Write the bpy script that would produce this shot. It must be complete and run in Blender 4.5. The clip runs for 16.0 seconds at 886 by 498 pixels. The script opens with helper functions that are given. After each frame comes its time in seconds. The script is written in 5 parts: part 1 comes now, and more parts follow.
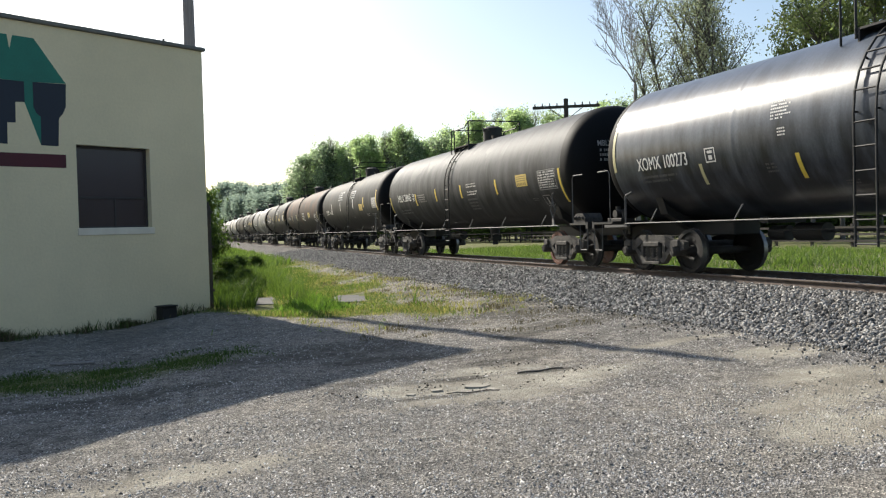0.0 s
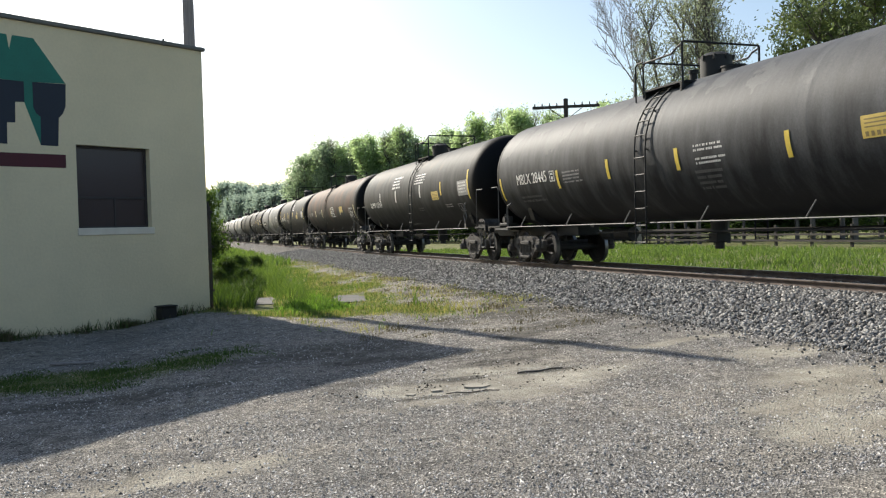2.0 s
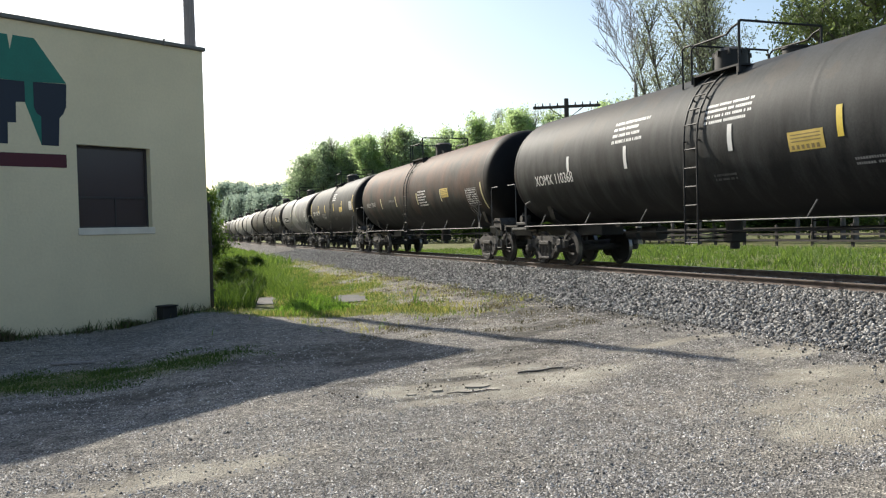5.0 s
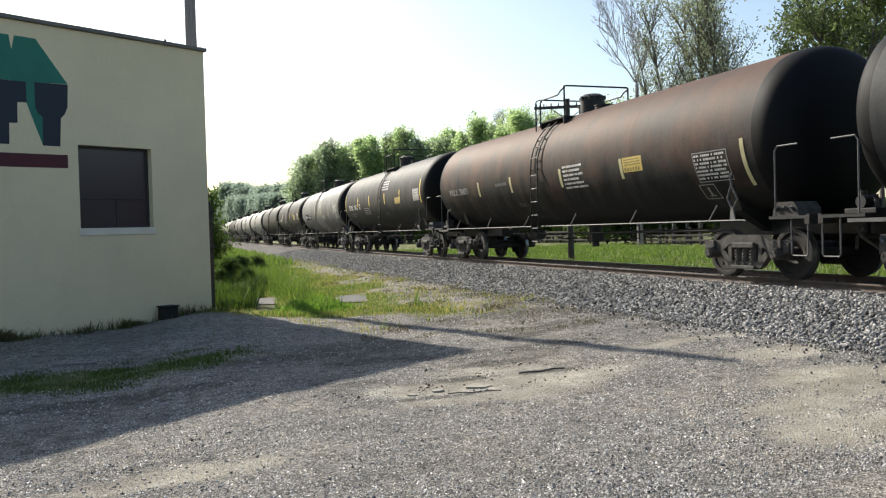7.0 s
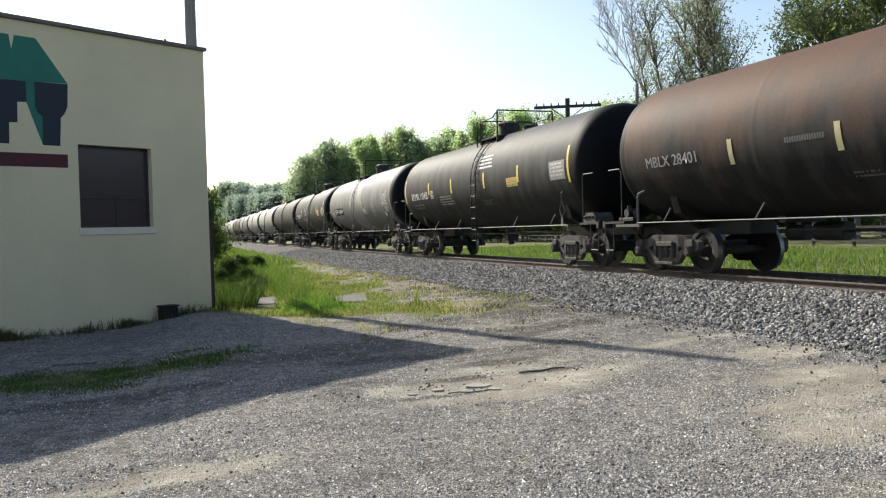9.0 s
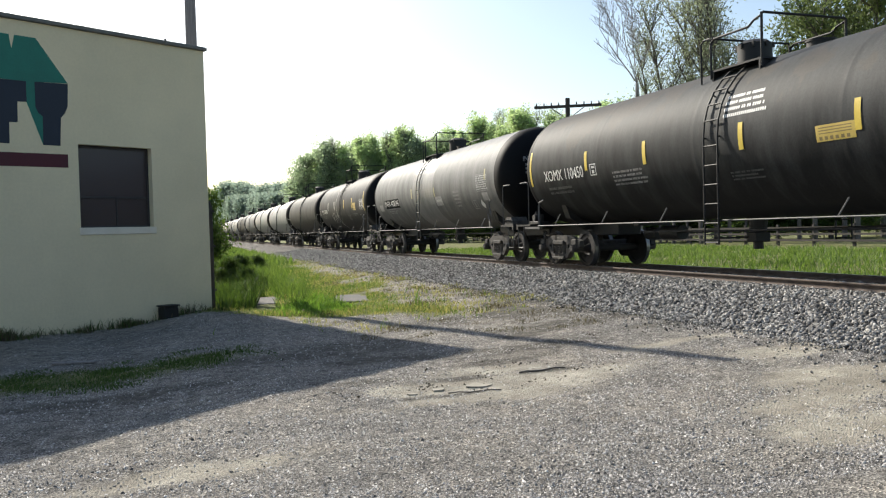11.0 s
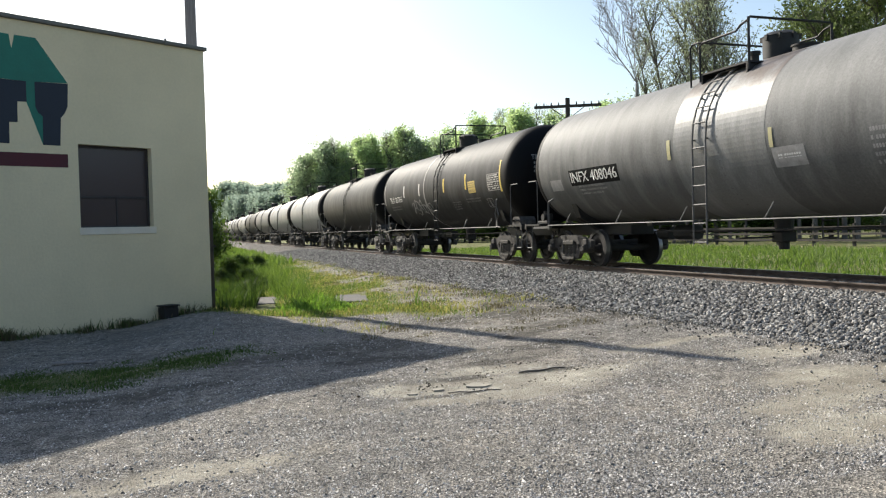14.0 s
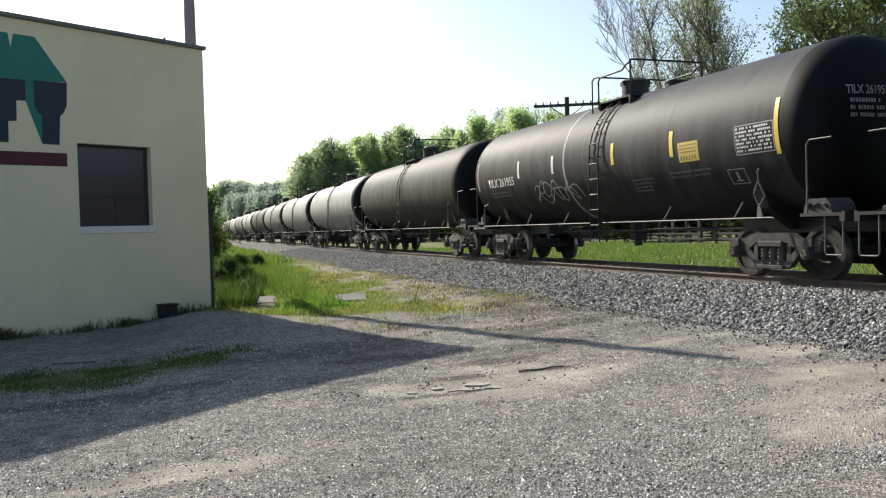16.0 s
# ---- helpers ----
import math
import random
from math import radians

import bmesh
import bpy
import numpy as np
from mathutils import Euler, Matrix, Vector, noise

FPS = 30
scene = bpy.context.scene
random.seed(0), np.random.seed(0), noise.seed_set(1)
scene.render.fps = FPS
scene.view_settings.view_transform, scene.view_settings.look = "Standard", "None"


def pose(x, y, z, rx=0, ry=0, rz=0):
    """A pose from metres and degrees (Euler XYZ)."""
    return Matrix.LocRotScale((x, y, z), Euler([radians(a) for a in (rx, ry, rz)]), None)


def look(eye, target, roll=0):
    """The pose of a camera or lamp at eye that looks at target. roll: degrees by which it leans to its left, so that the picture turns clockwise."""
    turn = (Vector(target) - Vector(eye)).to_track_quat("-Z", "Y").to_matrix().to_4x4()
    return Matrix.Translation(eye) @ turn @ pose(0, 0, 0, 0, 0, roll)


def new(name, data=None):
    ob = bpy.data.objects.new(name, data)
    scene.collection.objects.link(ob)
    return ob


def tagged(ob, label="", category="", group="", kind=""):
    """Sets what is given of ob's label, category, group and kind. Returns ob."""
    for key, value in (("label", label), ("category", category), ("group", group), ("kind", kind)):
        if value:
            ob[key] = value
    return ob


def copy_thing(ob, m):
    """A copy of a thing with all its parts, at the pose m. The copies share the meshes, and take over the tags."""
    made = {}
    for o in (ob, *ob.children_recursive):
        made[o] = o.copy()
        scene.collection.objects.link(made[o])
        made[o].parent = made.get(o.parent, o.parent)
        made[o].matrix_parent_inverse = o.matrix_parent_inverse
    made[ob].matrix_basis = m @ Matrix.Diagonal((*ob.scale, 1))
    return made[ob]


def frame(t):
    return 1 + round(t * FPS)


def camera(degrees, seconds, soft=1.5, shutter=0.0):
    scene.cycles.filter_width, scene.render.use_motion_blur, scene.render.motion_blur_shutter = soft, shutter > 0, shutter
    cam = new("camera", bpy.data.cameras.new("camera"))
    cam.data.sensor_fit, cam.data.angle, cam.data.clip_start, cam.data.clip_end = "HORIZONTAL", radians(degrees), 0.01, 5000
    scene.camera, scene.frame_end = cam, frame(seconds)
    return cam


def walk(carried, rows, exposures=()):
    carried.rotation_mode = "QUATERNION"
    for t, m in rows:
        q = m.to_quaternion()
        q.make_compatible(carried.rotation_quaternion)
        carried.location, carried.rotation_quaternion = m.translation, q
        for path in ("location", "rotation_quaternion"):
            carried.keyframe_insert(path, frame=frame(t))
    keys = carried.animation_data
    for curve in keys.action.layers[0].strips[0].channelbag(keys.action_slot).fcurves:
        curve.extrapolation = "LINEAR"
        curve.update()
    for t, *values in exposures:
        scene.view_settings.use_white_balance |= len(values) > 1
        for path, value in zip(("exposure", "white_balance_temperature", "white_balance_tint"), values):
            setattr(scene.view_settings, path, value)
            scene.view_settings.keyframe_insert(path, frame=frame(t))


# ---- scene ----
# --- camera: a hand-held camera that stands still; small sways only
SECONDS = 16.0
EYE = Vector((0.0, 0.0, 1.66))
YAW, PITCH, ROLL, FOCAL = 19.73, -1.33, -1.6, 1446.0
cam = camera(2 * math.degrees(math.atan(784 / FOCAL)), SECONDS, 1.2)
SWAY = [(0, 0, 0), (.5, .2, 0), (1, -1.3, 0), (1.5, 0, -.5), (2, -.3, 0), (2.5, -1.5, 0), (3, -2.2, .2), (3.5, -1.6, 0),
        (4, -.6, 0), (5.2, .8, -.3), (6.5, 2, -.8), (7, 2.6, .4), (7.5, 2.1, 0), (8, 2.8, 0), (8.5, 2.6, 0), (9, 2.6, -.4),
        (10.2, 2.7, -.5), (11.5, 2.9, -.7), (12, 1.4, 0), (12.5, 1.9, 0), (13, 1.4, .2), (13.5, 2.8, -.8), (14, 2.8, -.8),
        (14.5, 4, -1.2), (15, 2.8, -2.5), (15.5, 1.3, -2.6), (16, 1.7, -2.6)]


def view(dx, dy):
    a, b = radians(YAW) - dx / FOCAL, radians(PITCH) + dy / FOCAL
    aim = EYE + Vector((math.sin(a) * math.cos(b), math.cos(a) * math.cos(b), math.sin(b)))
    return look(EYE, aim, ROLL)


walk(cam, [(t, view(dx, dy)) for t, dx, dy in SWAY], [(0, 0.45, 6620, 8), (3, 0.47, 6620, 8), (7, 0.53, 6620, 8), (16, 0.54, 6620, 8)])

# --- sky and sun: low afternoon sun behind the building
SUN_TO = Vector((-2.75, 8.84, 5.8)).normalized()
world = bpy.data.worlds.new("sky")
scene.world = world
world.use_nodes = True
wn = world.node_tree.nodes
sky = wn.new("ShaderNodeTexSky")
sky.sky_type = "NISHITA"
sky.sun_disc = False
sky.sun_elevation = math.asin(SUN_TO.z)
sky.sun_rotation = math.atan2(SUN_TO.x, SUN_TO.y)
sky.air_density, sky.dust_density, sky.ozone_density = 1.0, 1.4, 1.0
wn["Background"].inputs["Strength"].default_value = 0.125
world.node_tree.links.new(sky.outputs[0], wn["Background"].inputs["Color"])
sun = new("sun", bpy.data.lights.new("sun", "SUN"))
sun.data.energy, sun.data.angle, sun.data.color = 5.0, radians(0.6), (1.0, 0.94, 0.85)
sun.matrix_world = look(SUN_TO * 60, (0, 0, 0))

# --- materials


def nodes_of(name):
    m = bpy.data.materials.new(name)
    m.use_nodes = True
    return m, m.node_tree.nodes, m.node_tree.links, m.node_tree.nodes["Principled BSDF"]


def noise_node(n, l, scale, detail=4, rough=.6, vec=None):
    t = n.new("ShaderNodeTexNoise")
    t.inputs["Scale"].default_value, t.inputs["Detail"].default_value, t.inputs["Roughness"].default_value = scale, detail, rough
    if vec is not None:
        l.new(vec, t.inputs["Vector"])
    return t


def ramp_node(n, l, fac, stops):
    r = n.new("ShaderNodeValToRGB")
    e = r.color_ramp.elements
    while len(e) < len(stops):
        e.new(0.5)
    for k, (p, c) in zip(e, stops):
        k.position, k.color = p, (*c, 1) if len(c) == 3 else c
    l.new(fac, r.inputs[0])
    return r


def mix_node(n, l, fac, a, b, blend="MIX"):
    m = n.new("ShaderNodeMix")
    m.data_type, m.blend_type = "RGBA", blend
    for socket, v in ((m.inputs[0], fac), (m.inputs[6], a), (m.inputs[7], b)):
        if isinstance(v, (int, float)):
            socket.default_value = v
        elif isinstance(v, tuple):
            socket.default_value = (*v, 1)
        else:
            l.new(v, socket)
    return m.outputs[2]


def bump_node(n, l, height, strength, distance, out):
    b = n.new("ShaderNodeBump")
    b.inputs["Strength"].default_value, b.inputs["Distance"].default_value = strength, distance
    l.new(height, b.inputs["Height"])
    l.new(b.outputs[0], out)
    return b


def surface(name, dark, light, rough=.7, metal=0., coarse=1.5, fine=30., bump=.3, depth=.005, vary=0., spec=.5, stretch=None):
    """A two-scale mottled surface: stains at the coarse scale, grain at the fine one."""
    m, n, l, p = nodes_of(name)
    tc = n.new("ShaderNodeTexCoord")
    vec = tc.outputs["Object"]
    if stretch:
        mp = n.new("ShaderNodeMapping")
        mp.inputs["Scale"].default_value = stretch
        l.new(vec, mp.inputs[0])
        vec = mp.outputs[0]
    a, b = noise_node(n, l, coarse, 5, .6, vec), noise_node(n, l, fine, 3, .6, tc.outputs["Object"])
    add = n.new("ShaderNodeMath")
    add.operation = "MULTIPLY_ADD"
    l.new(b.outputs[0], add.inputs[0])
    add.inputs[1].default_value = .4
    l.new(a.outputs[0], add.inputs[2])
    r = ramp_node(n, l, add.outputs[0], [(.45, dark), (.95, light)])
    col = r.outputs[0]
    if vary:
        oi = n.new("ShaderNodeObjectInfo")
        hs = n.new("ShaderNodeHueSaturation")
        mr = n.new("ShaderNodeMapRange")
        mr.inputs[3].default_value, mr.inputs[4].default_value = 1 - vary, 1 + vary
        l.new(oi.outputs["Random"], mr.inputs[0])
        l.new(mr.outputs[0], hs.inputs["Value"])
        l.new(col, hs.inputs["Color"])
        col = hs.outputs[0]
    l.new(col, p.inputs["Base Color"])
    rr = n.new("ShaderNodeMapRange")
    rr.inputs[3].default_value, rr.inputs[4].default_value = max(.05, rough - .12), min(1, rough + .12)
    l.new(a.outputs[0], rr.inputs[0])
    l.new(rr.outputs[0], p.inputs["Roughness"])
    p.inputs["Metallic"].default_value = metal
    p.inputs["Specular IOR Level"].default_value = spec
    if bump:
        bump_node(n, l, b.outputs[0], bump, depth, p.inputs["Normal"])
    return m


def islands(name, dark, light, rough=.9, spec=.3, fine=60., two=None):
    """Stones, leaves and blades: the tone varies from piece to piece."""
    m, n, l, p = nodes_of(name)
    g = n.new("ShaderNodeNewGeometry")
    stops = [(0, dark), (1, light)] if two is None else [(0, dark), (.6, light), (1, two)]
    r = ramp_node(n, l, g.outputs["Random Per Island"], stops)
    tc = n.new("ShaderNodeTexCoord")
    b = noise_node(n, l, fine, 2, .5, tc.outputs["Object"])
    v = ramp_node(n, l, b.outputs[0], [(.3, (.7, .7, .7)), (.7, (1.15, 1.15, 1.15))])
    l.new(mix_node(n, l, 1.0, r.outputs[0], v.outputs[0], "MULTIPLY"), p.inputs["Base Color"])
    p.inputs["Roughness"].default_value, p.inputs["Specular IOR Level"].default_value = rough, spec
    return m


def leafy(name, dark, light, glow=.35, shine=(1.5, 1.6, .8)):
    """Leaves: light shines through them."""
    m, n, l, p = nodes_of(name)
    g = n.new("ShaderNodeNewGeometry")
    r = ramp_node(n, l, g.outputs["Random Per Island"], [(0, dark), (1, light)])
    l.new(r.outputs[0], p.inputs["Base Color"])
    p.inputs["Roughness"].default_value = .6
    p.inputs["Specular IOR Level"].default_value = .3
    t = n.new("ShaderNodeBsdfTranslucent")
    l.new(mix_node(n, l, 1.0, r.outputs[0], shine, "MULTIPLY"), t.inputs[0])
    mx = n.new("ShaderNodeMixShader")
    mx.inputs[0].default_value = glow
    l.new(p.outputs[0], mx.inputs[1])
    l.new(t.outputs[0], mx.inputs[2])
    l.new(mx.outputs[0], n["Material Output"].inputs["Surface"])
    return m


def tank_paint(name, base, dust_light, rust, rust_amount, rough, dust_light_amount=.35, spec=.22):
    """Weathered tank enamel: an upper half made paler by a dusty film and painted-in light, streaks that run down, rust
    that starts on the crown.
    """
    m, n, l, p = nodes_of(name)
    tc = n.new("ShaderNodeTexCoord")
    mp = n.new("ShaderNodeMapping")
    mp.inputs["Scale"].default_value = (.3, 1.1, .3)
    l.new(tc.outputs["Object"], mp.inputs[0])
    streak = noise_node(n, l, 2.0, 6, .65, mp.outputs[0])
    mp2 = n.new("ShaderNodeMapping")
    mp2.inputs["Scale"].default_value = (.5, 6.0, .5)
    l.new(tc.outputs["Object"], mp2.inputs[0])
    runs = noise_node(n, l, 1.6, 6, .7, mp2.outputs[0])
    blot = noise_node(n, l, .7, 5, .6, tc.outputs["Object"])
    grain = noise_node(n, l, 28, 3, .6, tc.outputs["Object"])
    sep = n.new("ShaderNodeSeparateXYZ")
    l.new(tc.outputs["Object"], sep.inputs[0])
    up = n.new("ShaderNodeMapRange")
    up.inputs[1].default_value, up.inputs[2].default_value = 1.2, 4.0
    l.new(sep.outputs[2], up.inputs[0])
    # Height mask puts dusty film above and shade below into the colour.
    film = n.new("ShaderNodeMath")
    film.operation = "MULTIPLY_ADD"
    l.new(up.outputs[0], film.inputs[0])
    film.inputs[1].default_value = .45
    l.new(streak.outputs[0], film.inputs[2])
    d = ramp_node(n, l, film.outputs[0], [(.54, (0, 0, 0)), (.96, (dust_light_amount,) * 3)])
    col = mix_node(n, l, d.outputs[0], base, dust_light)
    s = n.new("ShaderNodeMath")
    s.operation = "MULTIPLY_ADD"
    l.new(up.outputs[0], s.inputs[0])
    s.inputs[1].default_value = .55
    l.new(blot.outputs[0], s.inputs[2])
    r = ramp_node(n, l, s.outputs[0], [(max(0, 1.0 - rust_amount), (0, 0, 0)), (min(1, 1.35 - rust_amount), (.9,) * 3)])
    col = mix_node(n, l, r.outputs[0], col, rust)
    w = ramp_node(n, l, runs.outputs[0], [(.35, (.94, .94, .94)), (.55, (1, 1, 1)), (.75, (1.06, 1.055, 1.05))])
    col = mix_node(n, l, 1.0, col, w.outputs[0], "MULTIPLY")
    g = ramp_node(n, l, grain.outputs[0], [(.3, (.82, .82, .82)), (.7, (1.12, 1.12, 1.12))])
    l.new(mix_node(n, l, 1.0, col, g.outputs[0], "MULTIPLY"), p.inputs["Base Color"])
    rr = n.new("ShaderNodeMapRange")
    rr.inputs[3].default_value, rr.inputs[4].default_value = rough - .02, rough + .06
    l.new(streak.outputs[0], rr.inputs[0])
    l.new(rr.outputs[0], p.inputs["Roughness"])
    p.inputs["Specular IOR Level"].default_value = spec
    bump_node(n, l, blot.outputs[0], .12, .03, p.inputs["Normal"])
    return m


M = {}
M["stucco"] = surface("painted_masonry", (.61, .53, .352), (.745, .642, .43), .85, 0, .5, 18, .6, .008)
M["coping"] = surface("roof_edge_metal", (.10, .10, .09), (.17, .165, .15), .7, .1, 3, 40, .3, .004)
M["roofing"] = surface("roof_felt", (.06, .06, .06), (.1, .1, .095), .9, 0, 2, 40)
M["sign_green"] = surface("green_sign_paint", (.012, .13, .095), (.02, .18, .13), .7, 0, 2, 30, .3, .003)
M["sign_navy"] = surface("navy_sign_paint", (.010, .016, .028), (.018, .026, .042), .7, 0, 2, 30, .3, .003)
M["sign_maroon"] = surface("maroon_sign_paint", (.06, .008, .014), (.085, .013, .02), .7, 0, 2, 30, .3, .003)
M["board"] = surface("window_mesh_screen", (.022, .018, .020), (.04, .033, .034), .7, 0, 3, 60, .3, .003)
M["frame_dark"] = surface("dark_window_frame", (.02, .016, .018), (.035, .03, .03), .6, 0, 4, 50)
M["sill"] = surface("painted_sill", (.62, .56, .46), (.72, .66, .55), .8, 0, 3, 40)
M["pole_wood"] = surface("weathered_pole_wood", (.17, .15, .145), (.30, .27, .26), .9, 0, 3, 30, .6, .006, stretch=(8, 8, .6))
M["dark_wood"] = surface("dark_creosoted_wood", (.03, .026, .022), (.07, .06, .05), .9, 0, 3, 30, .6, .006, .15)
M["rail_side"] = surface("rusted_rail", (.075, .055, .045), (.17, .135, .115), .8, .3, 5, 60, .4, .003)
M["rail_top"] = surface("polished_rail", (.32, .31, .30), (.5, .49, .47), .3, 1., 5, 60, .1, .001)
M["tie"] = surface("timber_tie", (.04, .033, .028), (.11, .095, .08), .95, 0, 3, 25, .8, .01, .25)
M["stone"] = islands("ballast_stone", (.06, .0575, .055), (.25, .241, .228), .95, .2, 40, (.54, .52, .485))
M["pebble"] = islands("lot_pebble", (.09, .085, .079), (.36, .34, .317), .9, .3, 60, (.74, .71, .67))
M["grass"] = leafy("grass_blade", (.06, .105, .028), (.16, .22, .065), .4)
M["bright_grass"] = leafy("fresh_grass_blade", (.10, .19, .04), (.22, .34, .08), .45)
M["dry_grass"] = leafy("dry_grass_blade", (.20, .18, .08), (.40, .36, .18), .35)
M["straw_brown"] = leafy("brown_dry_blade", (.06, .05, .03), (.16, .13, .08), .25)
M["weed"] = leafy("weed_blade", (.03, .055, .014), (.09, .14, .035), .35)
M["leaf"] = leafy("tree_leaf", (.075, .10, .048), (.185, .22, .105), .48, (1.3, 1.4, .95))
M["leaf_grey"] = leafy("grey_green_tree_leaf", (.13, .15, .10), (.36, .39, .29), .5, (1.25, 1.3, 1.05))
# Distance haze is put into these far leaf colours, bluest farthest off.
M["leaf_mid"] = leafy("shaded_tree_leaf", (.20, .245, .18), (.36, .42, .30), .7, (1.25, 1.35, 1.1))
M["leaf_far"] = leafy("far_haze_tinted_leaf", (.27, .335, .20), (.48, .56, .35), .72, (1.3, 1.4, 1.05))
M["leaf_haze"] = leafy("haze_tinted_tree_leaf", (.24, .30, .265), (.33, .39, .335), .75, (1.15, 1.2, 1.1))
M["bark"] = surface("bark", (.06, .05, .045), (.16, .145, .13), .95, 0, 3, 20, .8, .02, stretch=(4, 4, .6))
M["bark_pale"] = surface("pale_bark", (.16, .14, .12), (.34, .31, .28), .9, 0, 3, 20, .6, .02)
M["wire"] = surface("cable", (.03, .03, .03), (.05, .05, .05), .6, 0, 3, 20, 0)
M["concrete"] = surface("concrete_slab", (.065, .061, .055), (.125, .119, .108), .9, 0, 1.5, 30, .5, .006)
M["glass"] = None
g_m, g_n, g_l, g_p = nodes_of("dark_window_glass")
g_p.inputs["Base Color"].default_value = (.050, .037, .038, 1)
g_p.inputs["Roughness"].default_value = .25
M["glass"] = g_m
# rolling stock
# Gloss tank: the sky's reflection is painted in as a pale blue upper film.
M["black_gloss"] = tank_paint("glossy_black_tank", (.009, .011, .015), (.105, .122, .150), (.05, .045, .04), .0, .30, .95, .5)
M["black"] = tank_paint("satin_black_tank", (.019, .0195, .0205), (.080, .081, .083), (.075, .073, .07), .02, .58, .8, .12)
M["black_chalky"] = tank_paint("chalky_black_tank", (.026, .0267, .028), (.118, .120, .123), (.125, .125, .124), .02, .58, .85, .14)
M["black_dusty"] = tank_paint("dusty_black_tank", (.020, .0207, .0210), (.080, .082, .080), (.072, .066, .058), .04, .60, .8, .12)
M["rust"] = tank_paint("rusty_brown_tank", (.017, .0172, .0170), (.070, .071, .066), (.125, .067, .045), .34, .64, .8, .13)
M["grey"] = tank_paint("weathered_grey_tank", (.115, .115, .112), (.262, .260, .252), (.17, .145, .128), .0, .62, .85, .2)
M["pale_band"] = tank_paint("pale_shell_course", (.145, .146, .144), (.32, .32, .31), (.13, .10, .082), .12, .45, .85, .35)
M["pale"] = tank_paint("pale_grey_tank", (.20, .205, .21), (.36, .365, .36), (.2, .14, .10), .06, .5, .8)
M["fitting"] = surface("black_steel_fitting", (.006, .006, .006), (.018, .0175, .017), .65, .1, 3, 30, .2, .003)
M["railing"] = surface("worn_steel_rail", (.06, .058, .056), (.15, .146, .14), .65, .1, 3, 30, .2, .002)
M["truck"] = surface("dusty_cast_truck", (.018, .016, .0145), (.115, .105, .095), .85, .15, 5, 40, .4, .004, .2)
M["wheel"] = surface("wheel_steel", (.012, .011, .010), (.035, .03, .027), .8, .1, 4, 40, .2, .003)
M["tread"] = surface("bright_wheel_rim", (.16, .15, .145), (.28, .27, .26), .4, .8, 4, 40, .1, .002)
M["spring"] = surface("spring_steel", (.05, .045, .04), (.11, .1, .09), .7, .4, 6, 50)
M["white_paint"] = surface("white_stencil", (.55, .55, .53), (.74, .73, .7), .6, 0, 4, 60, 0)
M["faded_paint"] = surface("faded_stencil", (.20, .195, .19), (.36, .35, .34), .7, 0, 6, 60, 0)
M["dim_paint"] = surface("dim_stencil", (.07, .07, .068), (.13, .128, .125), .7, 0, 6, 60, 0)
M["yellow"] = surface("yellow_reflective_tape", (.60, .43, .05), (.80, .60, .10), .45, 0, 4, 40, 0)
M["pale_yellow"] = surface("faded_yellow_tape", (.42, .38, .2), (.6, .54, .3), .5, 0, 4, 40, 0)
M["decal_yellow"] = surface("yellow_decal", (.5, .36, .07), (.68, .5, .14), .5, 0, 6, 60, 0)
# Black head paint, with the shade on the heads put into its colour too.
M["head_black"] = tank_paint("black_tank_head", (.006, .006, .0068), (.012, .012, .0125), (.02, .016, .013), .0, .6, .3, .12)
M["panel_black"] = surface("flat_black_panel", (.008, .008, .008), (.016, .016, .016), .85, 0, 4, 40, 0, spec=.08)
M["decal_ink"] = surface("faded_decal_ink", (.16, .12, .05), (.3, .22, .08), .6, 0, 6, 60, 0)
M["litter"] = islands("leaf_litter", (.03, .026, .02), (.11, .09, .065), .95, .2, 40)
M["orange"] = surface("orange_wheel_paint", (.06, .022, .013), (.20, .075, .04), .7, 0, 6, 40, .2, .003)

# --- mesh helpers


def mesh_of(bm, name, mats):
    me = bpy.data.meshes.new(name)
    bm.normal_update()
    bm.to_mesh(me)
    bm.free()
    for m in mats if isinstance(mats, (list, tuple)) else [mats]:
        me.materials.append(m)
    return me


def smooth(me, angle=40):
    me.polygons.foreach_set("use_smooth", [True] * len(me.polygons))
    me.set_sharp_from_angle(angle=radians(angle))
    return me


def part(name, bm, material, parent, label=""):
    """Links a bmesh, or a ready mesh, as one mesh object under a thing or part."""
    me = mesh_of(bm, name, material) if isinstance(bm, bmesh.types.BMesh) else bm
    ob = new(name, me)
    ob.parent = parent
    return tagged(ob, label)


def empty(name, m=None):
    ob = new(name)
    ob.empty_display_size = .3
    if m is not None:
        ob.matrix_world = m
    return ob


def box(bm, x0, x1, y0, y1, z0, z1, bevel=0., mat=0):
    v = [bm.verts.new((x, y, z)) for x in (x0, x1) for y in (y0, y1) for z in (z0, z1)]
    fs = [bm.faces.new([v[i] for i in q]) for q in ((0, 1, 3, 2), (4, 6, 7, 5), (0, 4, 5, 1), (2, 3, 7, 6), (0, 2, 6, 4), (1, 5, 7, 3))]
    for f in fs:
        f.material_index = mat
    if bevel:
        es = {e for f in fs for e in f.edges}
        r = bmesh.ops.bevel(bm, geom=list(es), offset=bevel, segments=1, affect="EDGES")
        for f in r["faces"]:
            f.material_index = mat
    return fs


